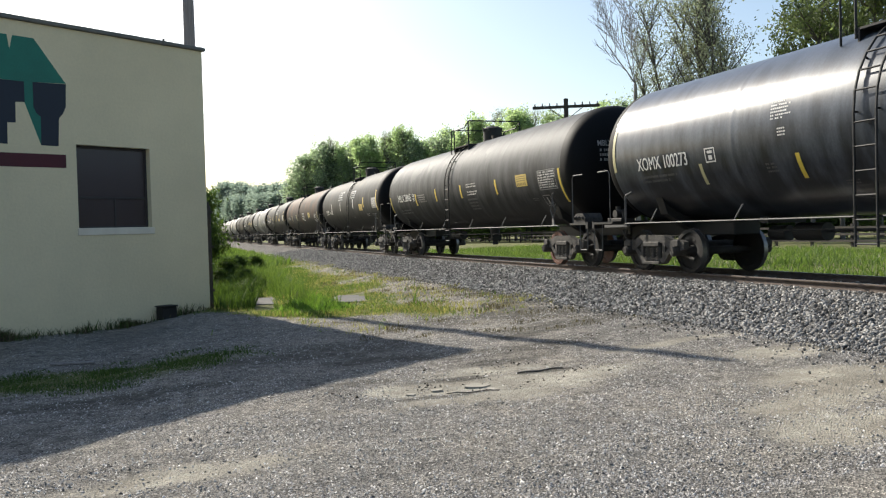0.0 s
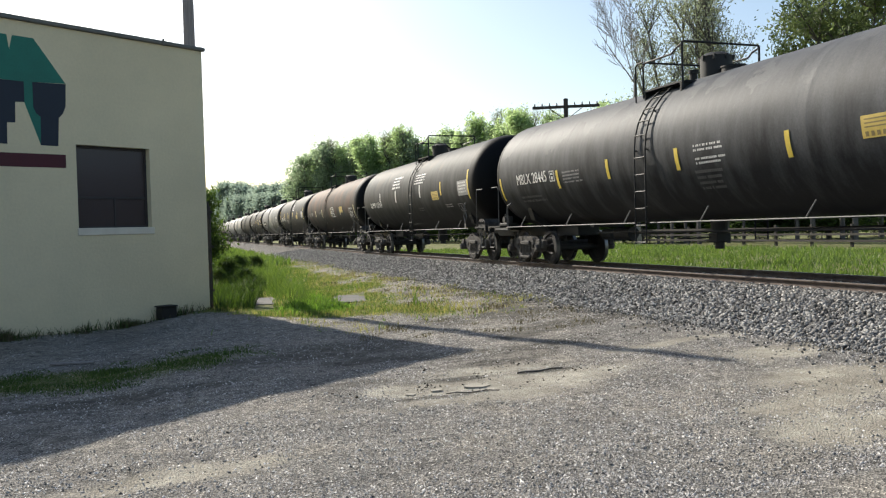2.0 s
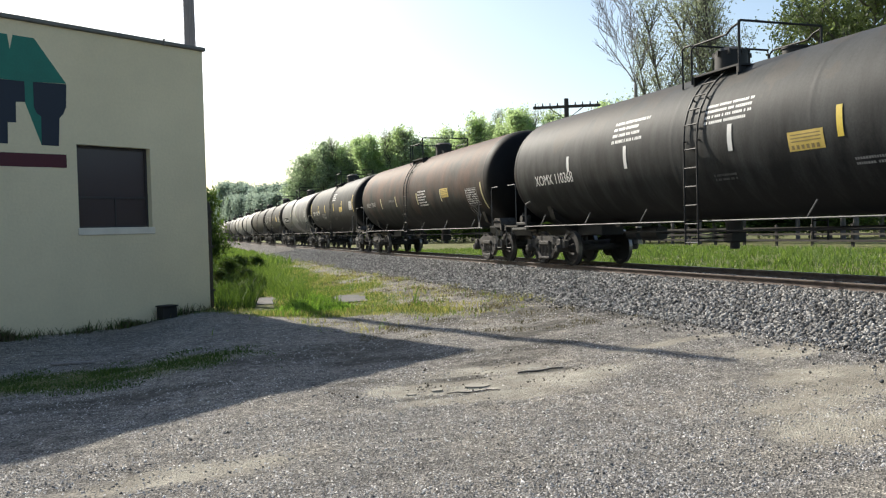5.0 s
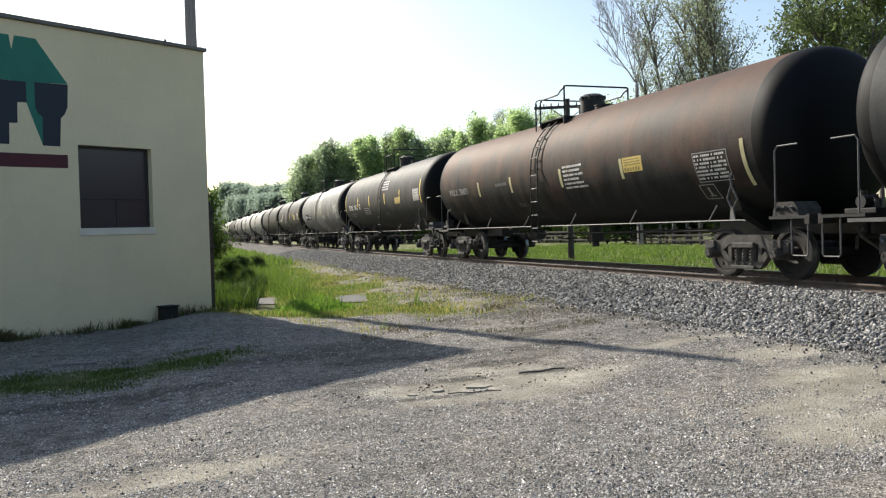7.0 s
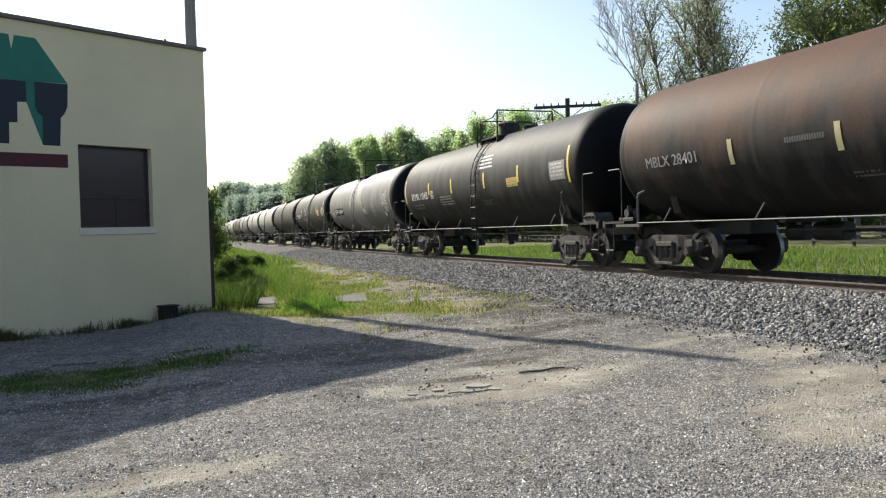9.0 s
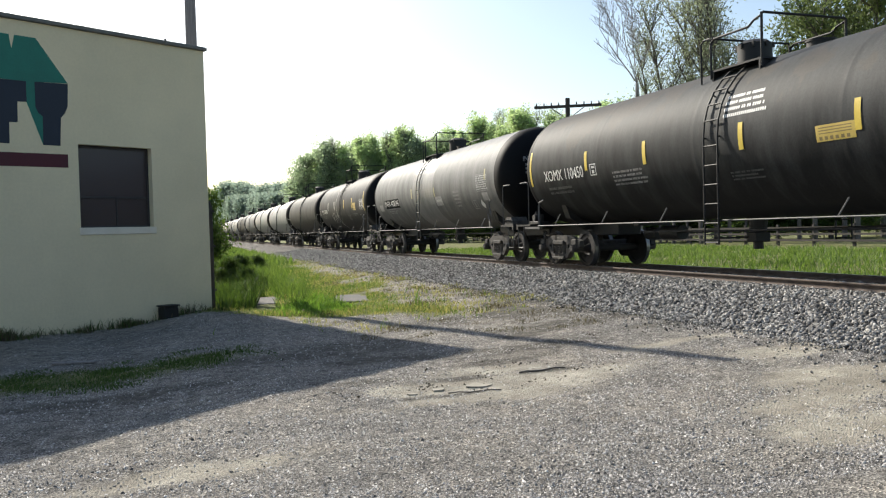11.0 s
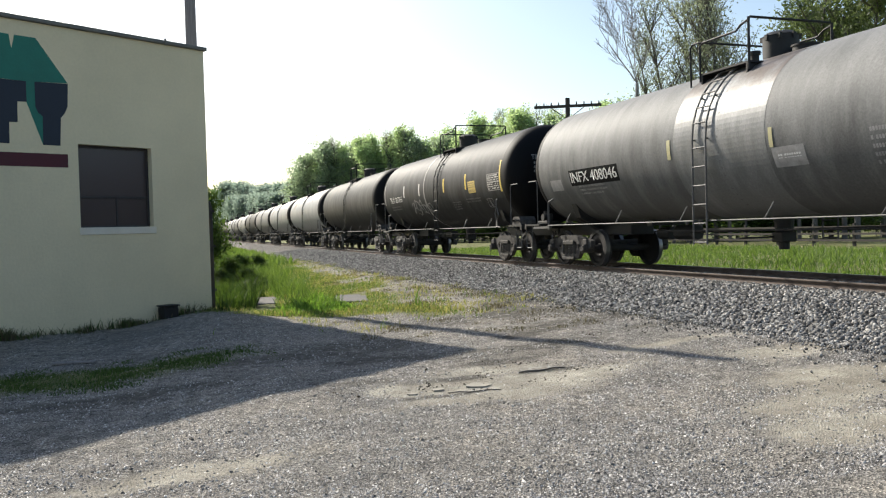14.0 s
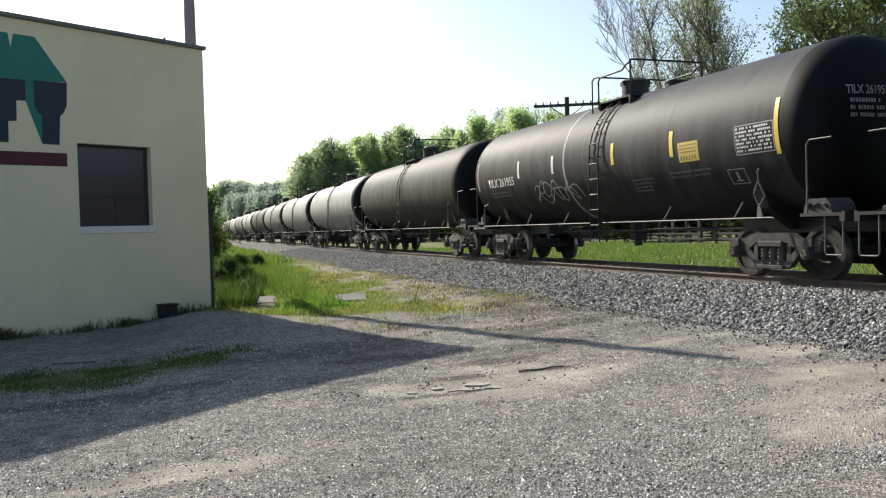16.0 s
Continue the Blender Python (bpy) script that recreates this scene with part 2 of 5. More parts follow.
def cyl(bm, p0, p1, r0, r1=None, n=12, mat=0, caps=True):
    p0, p1 = Vector(p0), Vector(p1)
    r1 = r0 if r1 is None else r1
    q = (p1 - p0).to_track_quat("Z", "Y")
    rings = []
    for p, r in ((p0, r0), (p1, r1)):
        rings.append([bm.verts.new(p + q @ Vector((r * math.cos(a), r * math.sin(a), 0))) for a in (2 * math.pi * i / n for i in range(n))])
    for i in range(n):
        j = (i + 1) % n
        bm.faces.new((rings[0][i], rings[0][j], rings[1][j], rings[1][i])).material_index = mat
    if caps:
        bm.faces.new(rings[0][::-1]).material_index = mat
        bm.faces.new(rings[1]).material_index = mat


def tube(bm, pts, r, n=6, mat=0):
    """A bent pipe through the points."""
    pts = [Vector(p) for p in pts]
    rings = []
    for i, p in enumerate(pts):
        d = (pts[min(i + 1, len(pts) - 1)] - pts[max(i - 1, 0)]).normalized()
        q = d.to_track_quat("Z", "Y")
        rings.append([bm.verts.new(p + q @ Vector((r * math.cos(a), r * math.sin(a), 0))) for a in (2 * math.pi * k / n for k in range(n))])
    for a, b in zip(rings, rings[1:]):
        best = min(range(n), key=lambda s: sum((a[i].co - b[(i + s) % n].co).length for i in range(n)))
        for i in range(n):
            j = (i + 1) % n
            bm.faces.new((a[i], a[j], b[(j + best) % n], b[(i + best) % n])).material_index = mat
    bm.faces.new(rings[0][::-1])
    bm.faces.new(rings[-1])


def plate(bm, pts, lo, hi, axis="x", mat=0):
    """A flat polygon given in the two other axes, as thick as lo to hi along the axis."""
    put = {"x": lambda a, b, c: (c, a, b), "y": lambda a, b, c: (a, c, b), "z": lambda a, b, c: (a, b, c)}[axis]
    u, w = [bm.verts.new(put(a, b, lo)) for a, b in pts], [bm.verts.new(put(a, b, hi)) for a, b in pts]
    fs = [bm.faces.new(u), bm.faces.new(w[::-1])]
    for i in range(len(pts)):
        j = (i + 1) % len(pts)
        fs.append(bm.faces.new((u[i], w[i], w[j], u[j])))
    bmesh.ops.recalc_face_normals(bm, faces=fs)
    for f in fs:
        f.material_index = mat


def fast(name, verts, quads, material):
    """A mesh from arrays of vertices and faces with equal corner counts."""
    verts, quads = np.asarray(verts, np.float32), np.asarray(quads, np.int32)
    me = bpy.data.meshes.new(name)
    me.vertices.add(len(verts))
    me.vertices.foreach_set("co", verts.ravel())
    k = quads.shape[1]
    me.loops.add(quads.size)
    me.loops.foreach_set("vertex_index", quads.ravel())
    me.polygons.add(len(quads))
    me.polygons.foreach_set("loop_start", np.arange(0, quads.size, k, dtype=np.int32))
    me.materials.append(material)
    me.update(calc_edges=True)
    return me


def sstep(a, b, x):
    t = np.clip((np.asarray(x, float) - a) / (b - a), 0, 1)
    return t * t * (3 - 2 * t)


# --- the line of the track
TX, BEND, BY0, BY1, RAIL_Z = 11.45, 1.253e-3, 21.6, 48.8, 0.62


def track_x(y):
    y = np.asarray(y, float)
    c = np.clip(y, BY0, BY1) - BY0
    return TX + BEND * c * c / 2 + BEND * (BY1 - BY0) * np.maximum(y - BY1, 0)


def ground_z(x, y):
    u = np.asarray(x, float) - (track_x(y) - TX)
    z = .2 * sstep(3.0, 7.5, u) - (.07 + .10 * sstep(8, 13, y)) * (1 - sstep(-.9, 1.3, x)) * (1 - sstep(40, 70, y))
    return z - .12 * sstep(13.5, 18, u)

# --- ground: one sheet out to the horizon
rng = np.random.default_rng(4)


def lumps(x, y, s, seed=0):
    return np.array([noise.noise((a / s, b / s, seed * 7.3)) for a, b in zip(np.ravel(x), np.ravel(y))]).reshape(np.shape(x))


def grassy(x, y):
    """How green the ground is: the verge between the lot and the track, the yard strip, and all beyond."""
    w = lumps(x, y, 1.6, 1) * 1.1 + lumps(x, y, .5, 2) * .35
    u = x - (track_x(y) - TX)
    verge = sstep(-.5, 1.0, y - (19.3 - 1.12 * x) + w * 1.3) * (1 - sstep(4.3, 6.0, u + w * .9 - .04 * (y - 14)))
    strip = np.exp(-(((x + 1.5) / 1.9) ** 2 + ((y - 11.5) / .85) ** 2)) * 1.3 + np.exp(-(((x - .2) / 1.0) ** 2 + ((y - 11.8) / .55) ** 2)) * .9
    strip = strip * np.clip(.85 + w * .5, .3, 1)
    far = sstep(14.6, 15.3, u + .3 * w)
    return np.clip(np.maximum.reduce([verge, strip, far, sstep(70, 110, y)]), 0, 1)


def earthy(x, y):
    """Bare tan earth where wheels have worn the gravel away."""
    w = lumps(x, y, .9, 21) * .5 + lumps(x, y, .3, 22) * .3
    spots = ((2.65, 8.1, .6, .26), (3.2, 8.1, .5, .16), (3.65, 8.75, .65, .22), (4.2, 7.9, .8, .36), (2.95, 7.42, .95, .2), (6.2, 5.95, .9, .6), (4.8, 4.75, .6, .35), (.15, 6.1, .7, .22), (6.2, 8.75, .9, .15), (7.0, 7.4, .8, .3), (5.3, 5.5, .5, .25))
    e = sum(np.exp(-(((x - cx) / sx) ** 2 + ((y - cy) / sy) ** 2)) for cx, cy, sx, sy in spots)
    u = x - (track_x(y) - TX)
    e = e + .2 * sstep(4.3, 5.4, u) * (1 - sstep(6.9, 7.6, u)) * sstep(10.5, 13.5, y) * (1 - sstep(45, 70, y))
    return np.clip(e * 1.35 + w * 1.1 * np.clip(e * 2 + .35, 0, 1) - .12, 0, 1)


def soily(x, y):
    """Dark damp soil and trodden leaf mould among the gravel."""
    w = lumps(x, y, .5, 33) * .8 + lumps(x, y, .18, 34) * .6
    spots = ((2.8, 11.6, .9, .6), (2.9, 10.2, .9, .3), (1.4, 10.9, 1.0, .3), (4.6, 9.8, 1.0, .35), (3.9, 9.15, .7, .16), (6.9, 14.6, .9, .7), (2.3, 8.75, .5, .12), (2.9, 7.72, .8, .06), (6.7, 12.8, 1.2, .5), (3.1, 8.45, .6, .09), (4.2, 8.3, .35, .05), (-.5, 9.6, 1.2, .3), (5.6, 13.4, 1.3, .5), (7.3, 16.5, .7, .9), (6.1, 11.4, .9, .3), (7.0, 11.6, .5, .3), (5.3, 11.0, .7, .22), (7.6, 19, .7, 1.2), (6.0, 18.5, .5, .9), (7.2, 10.2, .8, .2))
    e = sum(np.exp(-(((x - cx) / sx) ** 2 + ((y - cy) / sy) ** 2)) for cx, cy, sx, sy in spots)
    return np.clip(e * (1.0 + w * 1.3) - .12, 0, 1)


def spread(parts_):
    return np.unique(np.round(np.concatenate(parts_), 3))


gx = spread([np.arange(-9, 13, .12), np.arange(13, 40, .8), -np.geomspace(9, 2500, 26), np.geomspace(40, 2500, 26)])
gy = spread([np.arange(2.4, 20, .10), np.arange(20, 30, .18), np.arange(30, 70, .8), np.geomspace(70, 3000, 30), 2.4 - np.geomspace(.3, 2500, 24)])
X, Y = np.meshgrid(gx, gy)
near = (np.abs(X) < 45) & (Y < 75) & (Y > -5)
lz = np.zeros_like(X)
lz[near] = .020 * lumps(X[near], Y[near], 1.7, 3) + .02 * lumps(X[near], Y[near], .45, 4)
Z = ground_z(X, Y) + lz
G = np.ones_like(X)
G[near] = grassy(X[near], Y[near])
G[~near & (X < 4) & (Y < 9)] = .25
nx, ny = len(gx), len(gy)
idx = np.arange(nx * ny).reshape(ny, nx)
me = fast("ground", np.stack([X, Y, Z], -1).reshape(-1, 3), np.stack([idx[:-1, :-1], idx[:-1, 1:], idx[1:, 1:], idx[1:, :-1]], -1).reshape(-1, 4), None)
att = me.attributes.new("green", "FLOAT", "POINT")
att.data.foreach_set("value", G.ravel().astype(np.float32))
E_ = np.zeros_like(X)
E_[near] = earthy(X[near], Y[near])
att = me.attributes.new("earth", "FLOAT", "POINT")
att.data.foreach_set("value", E_.ravel().astype(np.float32))
S_ = np.zeros_like(X)
S_[near] = soily(X[near], Y[near])
att = me.attributes.new("soil", "FLOAT", "POINT")
att.data.foreach_set("value", S_.ravel().astype(np.float32))
me.polygons.foreach_set("use_smooth", [True] * len(me.polygons))


def ground_material():
    m, n, l, p = nodes_of("gravel_and_earth")
    tc = n.new("ShaderNodeTexCoord")
    P = tc.outputs["Object"]
    big, mid, small = noise_node(n, l, .35, 5, .6, P), noise_node(n, l, 1.6, 6, .65, P), noise_node(n, l, 34, 3, .6, P)
    vor = n.new("ShaderNodeTexVoronoi")
    vor.inputs["Scale"].default_value = 75
    l.new(P, vor.inputs["Vector"])
    stones = ramp_node(n, l, vor.outputs["Color"], [(.1, (.085, .08, .074)), (.5, (.22, .207, .19)), (.8, (.36, .34, .312)), (.95, (.58, .55, .51))])
    tone = ramp_node(n, l, big.outputs[0], [(.3, (.78, .79, .80)), (.7, (1.12, 1.08, 1.02))])
    clump = noise_node(n, l, 7, 4, .7, P)
    spots = ramp_node(n, l, clump.outputs[0], [(.32, (.5, .5, .5)), (.5, (1, 1, 1)), (.72, (1.35, 1.33, 1.3))])
    gravel = mix_node(n, l, 1.0, stones.outputs[0], tone.outputs[0], "MULTIPLY")
    gravel = mix_node(n, l, 1.0, gravel, spots.outputs[0], "MULTIPLY")
    blotch = noise_node(n, l, .9, 6, .7, P)
    patch_ = ramp_node(n, l, blotch.outputs[0], [(.34, (.82, .81, .79)), (.5, (1.08, 1.08, 1.07)), (.68, (1.32, 1.29, 1.22))])
    gravel = mix_node(n, l, 1.0, gravel, patch_.outputs[0], "MULTIPLY")
    earth = ramp_node(n, l, mid.outputs[0], [(.3, (.24, .215, .172)), (.55, (.41, .375, .305)), (.75, (.62, .575, .475))])
    ea = n.new("ShaderNodeAttribute")
    ea.attribute_name = "earth"
    add = n.new("ShaderNodeMath")
    add.operation = "MULTIPLY_ADD"
    l.new(mid.outputs[0], add.inputs[0])
    add.inputs[1].default_value = .55
    l.new(ea.outputs["Fac"], add.inputs[2])
    dirt = ramp_node(n, l, add.outputs[0], [(.34, (0, 0, 0)), (.62, (.5, .5, .5)), (.9, (.95, .95, .95))])
    col = mix_node(n, l, dirt.outputs[0], gravel, earth.outputs[0])
    so = n.new("ShaderNodeAttribute")
    so.attribute_name = "soil"
    mould = ramp_node(n, l, clump.outputs[0], [(.3, (.05, .046, .038)), (.55, (.13, .118, .098)), (.75, (.25, .23, .195))])
    wet = ramp_node(n, l, so.outputs["Fac"], [(.03, (0, 0, 0)), (.45, (.88, .88, .88))])
    col = mix_node(n, l, wet.outputs[0], col, mould.outputs[0])
    at = n.new("ShaderNodeAttribute")
    at.attribute_name = "green"
    turf = ramp_node(n, l, mid.outputs[0], [(.3, (.10, .125, .045)), (.55, (.19, .19, .075)), (.8, (.32, .29, .15))])
    gm = n.new("ShaderNodeMath")
    gm.operation = "MULTIPLY_ADD"
    l.new(mid.outputs[0], gm.inputs[0])
    gm.inputs[1].default_value = .5
    l.new(at.outputs["Fac"], gm.inputs[2])
    gr = ramp_node(n, l, gm.outputs[0], [(.45, (0, 0, 0)), (.95, (1, 1, 1))])
    col = mix_node(n, l, gr.outputs[0], col, turf.outputs[0])
    sm = ramp_node(n, l, small.outputs[0], [(.3, (.75, .75, .75)), (.7, (1.15, 1.15, 1.15))])
    l.new(mix_node(n, l, 1.0, col, sm.outputs[0], "MULTIPLY"), p.inputs["Base Color"])
    p.inputs["Roughness"].default_value = .95
    p.inputs["Specular IOR Level"].default_value = .2
    bump_node(n, l, vor.outputs["Distance"], .8, .02, p.inputs["Normal"])
    return m


me.materials.clear()
me.materials.append(ground_material())
ground = tagged(new("ground", me), "gravel lot with tan earth patches and grassy verges", "ground", kind="structure")

# --- track: ballast bed, ties, rails
section = [(-4.2, .10), (-3.9, .22), (-3.0, .32), (-2.1, .44), (-1.6, .47), (0, .47), (1.6, .47), (2.1, .42), (3.0, .2), (3.5, -.05)]
ys = np.concatenate([np.arange(-30, 80, .5), np.arange(80, 420, 5.)])
V, F = [], []
for j, y in enumerate(ys):
    for o, z in section:
        w = .03 * noise.noise((o * 2, y * 1.3, 0)) + .02 * noise.noise((o * 6, y * 5, 3))
        V.append((float(track_x(y)) + o, y, z + w))
k = len(section)
for j in range(len(ys) - 1):
    for i in range(k - 1):
        a = j * k + i
        F.append((a, a + 1, a + k + 1, a + k))


def stone_bed():
    """Packed crushed stone between the loose ones."""
    m, n, l, p = nodes_of("packed_ballast")
    tc = n.new("ShaderNodeTexCoord")
    vor = n.new("ShaderNodeTexVoronoi")
    vor.inputs["Scale"].default_value = 26
    l.new(tc.outputs["Object"], vor.inputs["Vector"])
    r = ramp_node(n, l, vor.outputs["Color"], [(.1, (.05, .048, .046)), (.5, (.15, .143, .135)), (.9, (.33, .31, .29))])
    big = noise_node(n, l, .8, 5, .6, tc.outputs["Object"])
    t = ramp_node(n, l, big.outputs[0], [(.3, (.75, .75, .75)), (.7, (1.15, 1.13, 1.1))])
    l.new(mix_node(n, l, 1.0, r.outputs[0], t.outputs[0], "MULTIPLY"), p.inputs["Base Color"])
    p.inputs["Roughness"].default_value = .95
    p.inputs["Specular IOR Level"].default_value = .2
    bump_node(n, l, vor.outputs["Distance"], 1.0, .05, p.inputs["Normal"])
    return m


M["ballast_bed"] = stone_bed()
bed = tagged(new("ballast_bed", fast("ballast_bed", V, F, M["ballast_bed"])), "grey crushed-stone ballast bed under the railway track", "ballast", kind="structure")


def rail_mesh(off):
    prof = [(-.07, 0), (-.07, .012), (-.012, .03), (-.01, .12), (-.036, .135), (-.037, .165), (-.028, .172), (.028, .172), (.037, .165), (.036, .135), (.01, .12), (.012, .03), (.07, .012), (.07, 0)]
    yy = np.concatenate([np.arange(-30, 90, 1.), np.arange(90, 420, 6.)])
    v, f, mi = [], [], []
    n_ = len(prof)
    for y in yy:
        for a, b in prof:
            v.append((float(track_x(y)) + off + a, y, RAIL_Z - .172 + b))
    for j in range(len(yy) - 1):
        for i in range(n_):
            a, b = j * n_ + i, j * n_ + (i + 1) % n_
            f.append((a, b, b + n_, a + n_))
            mi.append(1 if i == 6 else 0)
    m_ = fast("rail", v, f, M["rail_side"])
    m_.materials.append(M["rail_top"])
    m_.polygons.foreach_set("material_index", mi)
    return m_


track = tagged(empty("railway_track", pose(0, 0, 0)), "railway track with rusty steel rails on dark timber ties", "track", kind="structure")
for off in (-.755, .755):
    part("rail", rail_mesh(off), None, track, "rusty steel rail with a polished top")
bm = bmesh.new()
box(bm, -1.3, 1.3, -.115, .115, -.17, 0, .012)
tie_me = mesh_of(bm, "tie", M["tie"])
bm = bmesh.new()
for o in (-.755, .755):
    box(bm, o - .17, o + .17, -.09, .09, .002, .02)
    for s in (-.1, .1):
        box(bm, o + s - .015, o + s + .015, -.06, -.03, .02, .05)
        box(bm, o + s - .015, o + s + .015, .03, .06, .02, .05)
plate_me = mesh_of(bm, "tie_plate", M["rail_side"])
for i in range(150):
    y = 4 + i * .52
    t_ = part("tie", tie_me, None, track)
    t_.location = (float(track_x(y)), y, RAIL_Z - .172 - .021 + .01 * noise.noise((i * 1.7, 0, 0)))
    t_.rotation_euler.z = -math.atan(float(track_x(y + .5) - track_x(y - .5))) + .02 * noise.noise((i * 2.3, 4, 0))
    q_ = part("tie_plate", plate_me, None, t_)

# --- building
BC = Vector((1.25, 19.29, 0))
BD = Vector((math.cos(radians(30)), math.sin(radians(30)), 0))   # along the front wall, towards the track
BFRAME = Matrix.Translation(BC) @ Matrix.Rotation(radians(30), 4, "Z")
WALL_H, WALL_L, WALL_D = 5.84, 14.0, 9.0
# in the building's own frame: u along the front (0 at the corner, minus to the far end), v to the back, z up
WIN = (-2.96, -1.37, 1.90, 3.57)
building = tagged(empty("building", BFRAME), "cream-painted flat-roofed commercial building with a painted sign", "building")


def wall_strip(bm, us, zs, v0, v1, skip):
    for i in range(len(us) - 1):
        for j in range(len(zs) - 1):
            if (i, j) not in skip:
                box(bm, us[i], us[i + 1], v0, v1, zs[j], zs[j + 1])


bm = bmesh.new()
wall_strip(bm, [-WALL_L, WIN[0], WIN[1], 0], [-.4, WIN[2], WIN[3], WALL_H], 0, .3, {(1, 1)})
bmesh.ops.remove_doubles(bm, verts=bm.verts, dist=.001)
part("wall", bm, M["stucco"], building, "cream-painted masonry front wall")
bm = bmesh.new()
box(bm, -.3, 0, .302, WALL_D, -.4, WALL_H)
part("wall", bm, M["stucco"], building)
bm = bmesh.new()
box(bm, -WALL_L, -WALL_L + .3, .302, WALL_D, -.4, WALL_H)
box(bm, -WALL_L + .302, -.302, WALL_D - .3, WALL_D, -.4, WALL_H)
part("wall", bm, M["stucco"], building)
bm = bmesh.new()
box(bm, -WALL_L + .3, -.3, .3, WALL_D - .3, WALL_H - .35, WALL_H - .2)
part("roof", bm, M["roofing"], building, "dark roofing felt")
bm = bmesh.new()
for a in (( -WALL_L - .06, .06, -.07, .36), (-.36, .06, .362, WALL_D)):
    box(bm, *a, WALL_H + .002, WALL_H + .085, .015)
box(bm, -1.0, -.97, -.09, -.05, WALL_H - .02, WALL_H + .12)
part("roof_edge", bm, M["coping"], building, "dark weathered metal roof edge")
u0, u1, z0, z1 = WIN
win = tagged(empty("window_1"), "recessed window with dark screen and dark frame")
win.parent = building
bm = bmesh.new()
for a in ((u0, u0 + .05, z0, z1), (u1 - .05, u1, z0, z1), (u0 + .05, u1 - .05, z1 - .05, z1), (u0 + .05, u1 - .05, z0, z0 + .04), (u0 + .05, u1 - .05, (z0 + z1) / 2 - .24, (z0 + z1) / 2 - .19)):
    box(bm, a[0], a[1], .15, .21, a[2], a[3])
part("window_frame", bm, M["frame_dark"], win)
bm = bmesh.new()
box(bm, u0 + .05, u1 - .05, .172, .182, z0 + .04, (z0 + z1) / 2 - .24)
part("pane", bm, M["glass"], win, "dark glass pane")
bm = bmesh.new()
box(bm, u0 + .05, u1 - .05, .172, .182, (z0 + z1) / 2 - .19, z1 - .05)
part("pane", bm, M["glass"], win)
bm = bmesh.new()
u = (u0 + u1) / 2 + .06
box(bm, u - .014, u + .014, .155, .170, z0 + .04, (z0 + z1) / 2 - .24)
part("muntin", bm, M["frame_dark"], win)
bm = bmesh.new()
box(bm, u0 - .03, u1 + .05, -.025, .15, z0 - .15, z0 - .002, .01)
part("window_sill", bm, M["sill"], win, "cream-painted sill")
bm = bmesh.new()
box(bm, u0 + .05, u1 - .05, .26, .29, z0, z1)
part("blind", bm, M["board"], win, "dark backing behind the glass")

# a dark drain pipe on the corner
bm = bmesh.new()
tube(bm, [(.09, .1, -.1), (.09, .1, 2.3), (.05, .12, 2.45)], .06, 8)
for z in (.4, 1.4, 2.2):
    box(bm, 0, .16, .02, .18, z, z + .05)
part("drain_pipe", bm, M["dark_wood"], building, "dark rusty drain pipe on the corner")

# --- tank cars. A car's own frame: origin on the rail at its middle, y towards its trailing end, z up; its -x side faces the lot
R_TANK, Z_TANK = 1.52, 2.62
HEAD_IN, HEAD_D = .20, .77            # the leading head starts inside the end of the shell and bulges so far
WHEEL_R = .457


def shared(cache, key, make):
    if key not in cache:
        cache[key] = make()
    return cache[key]


CACHE = {}


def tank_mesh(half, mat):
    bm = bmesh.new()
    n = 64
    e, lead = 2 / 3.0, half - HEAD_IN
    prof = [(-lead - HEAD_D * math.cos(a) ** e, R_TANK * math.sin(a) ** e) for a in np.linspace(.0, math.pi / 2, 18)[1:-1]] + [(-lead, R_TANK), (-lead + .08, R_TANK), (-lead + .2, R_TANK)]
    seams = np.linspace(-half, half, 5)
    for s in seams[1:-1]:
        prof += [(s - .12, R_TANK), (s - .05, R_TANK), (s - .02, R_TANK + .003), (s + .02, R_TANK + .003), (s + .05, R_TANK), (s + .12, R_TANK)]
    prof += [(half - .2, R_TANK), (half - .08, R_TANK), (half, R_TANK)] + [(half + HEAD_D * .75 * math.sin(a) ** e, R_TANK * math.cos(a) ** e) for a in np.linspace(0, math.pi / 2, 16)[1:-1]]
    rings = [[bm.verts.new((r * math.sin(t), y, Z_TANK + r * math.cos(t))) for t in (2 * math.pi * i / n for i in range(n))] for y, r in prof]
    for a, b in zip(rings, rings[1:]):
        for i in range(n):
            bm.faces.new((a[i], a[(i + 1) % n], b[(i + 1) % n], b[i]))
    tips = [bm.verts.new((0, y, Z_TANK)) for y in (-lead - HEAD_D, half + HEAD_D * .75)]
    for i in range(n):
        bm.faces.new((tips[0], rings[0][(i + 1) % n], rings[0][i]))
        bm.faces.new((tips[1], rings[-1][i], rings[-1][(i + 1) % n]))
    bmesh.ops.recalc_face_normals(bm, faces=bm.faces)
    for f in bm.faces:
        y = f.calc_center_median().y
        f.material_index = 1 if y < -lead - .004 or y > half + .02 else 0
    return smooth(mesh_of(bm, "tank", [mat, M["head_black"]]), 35)


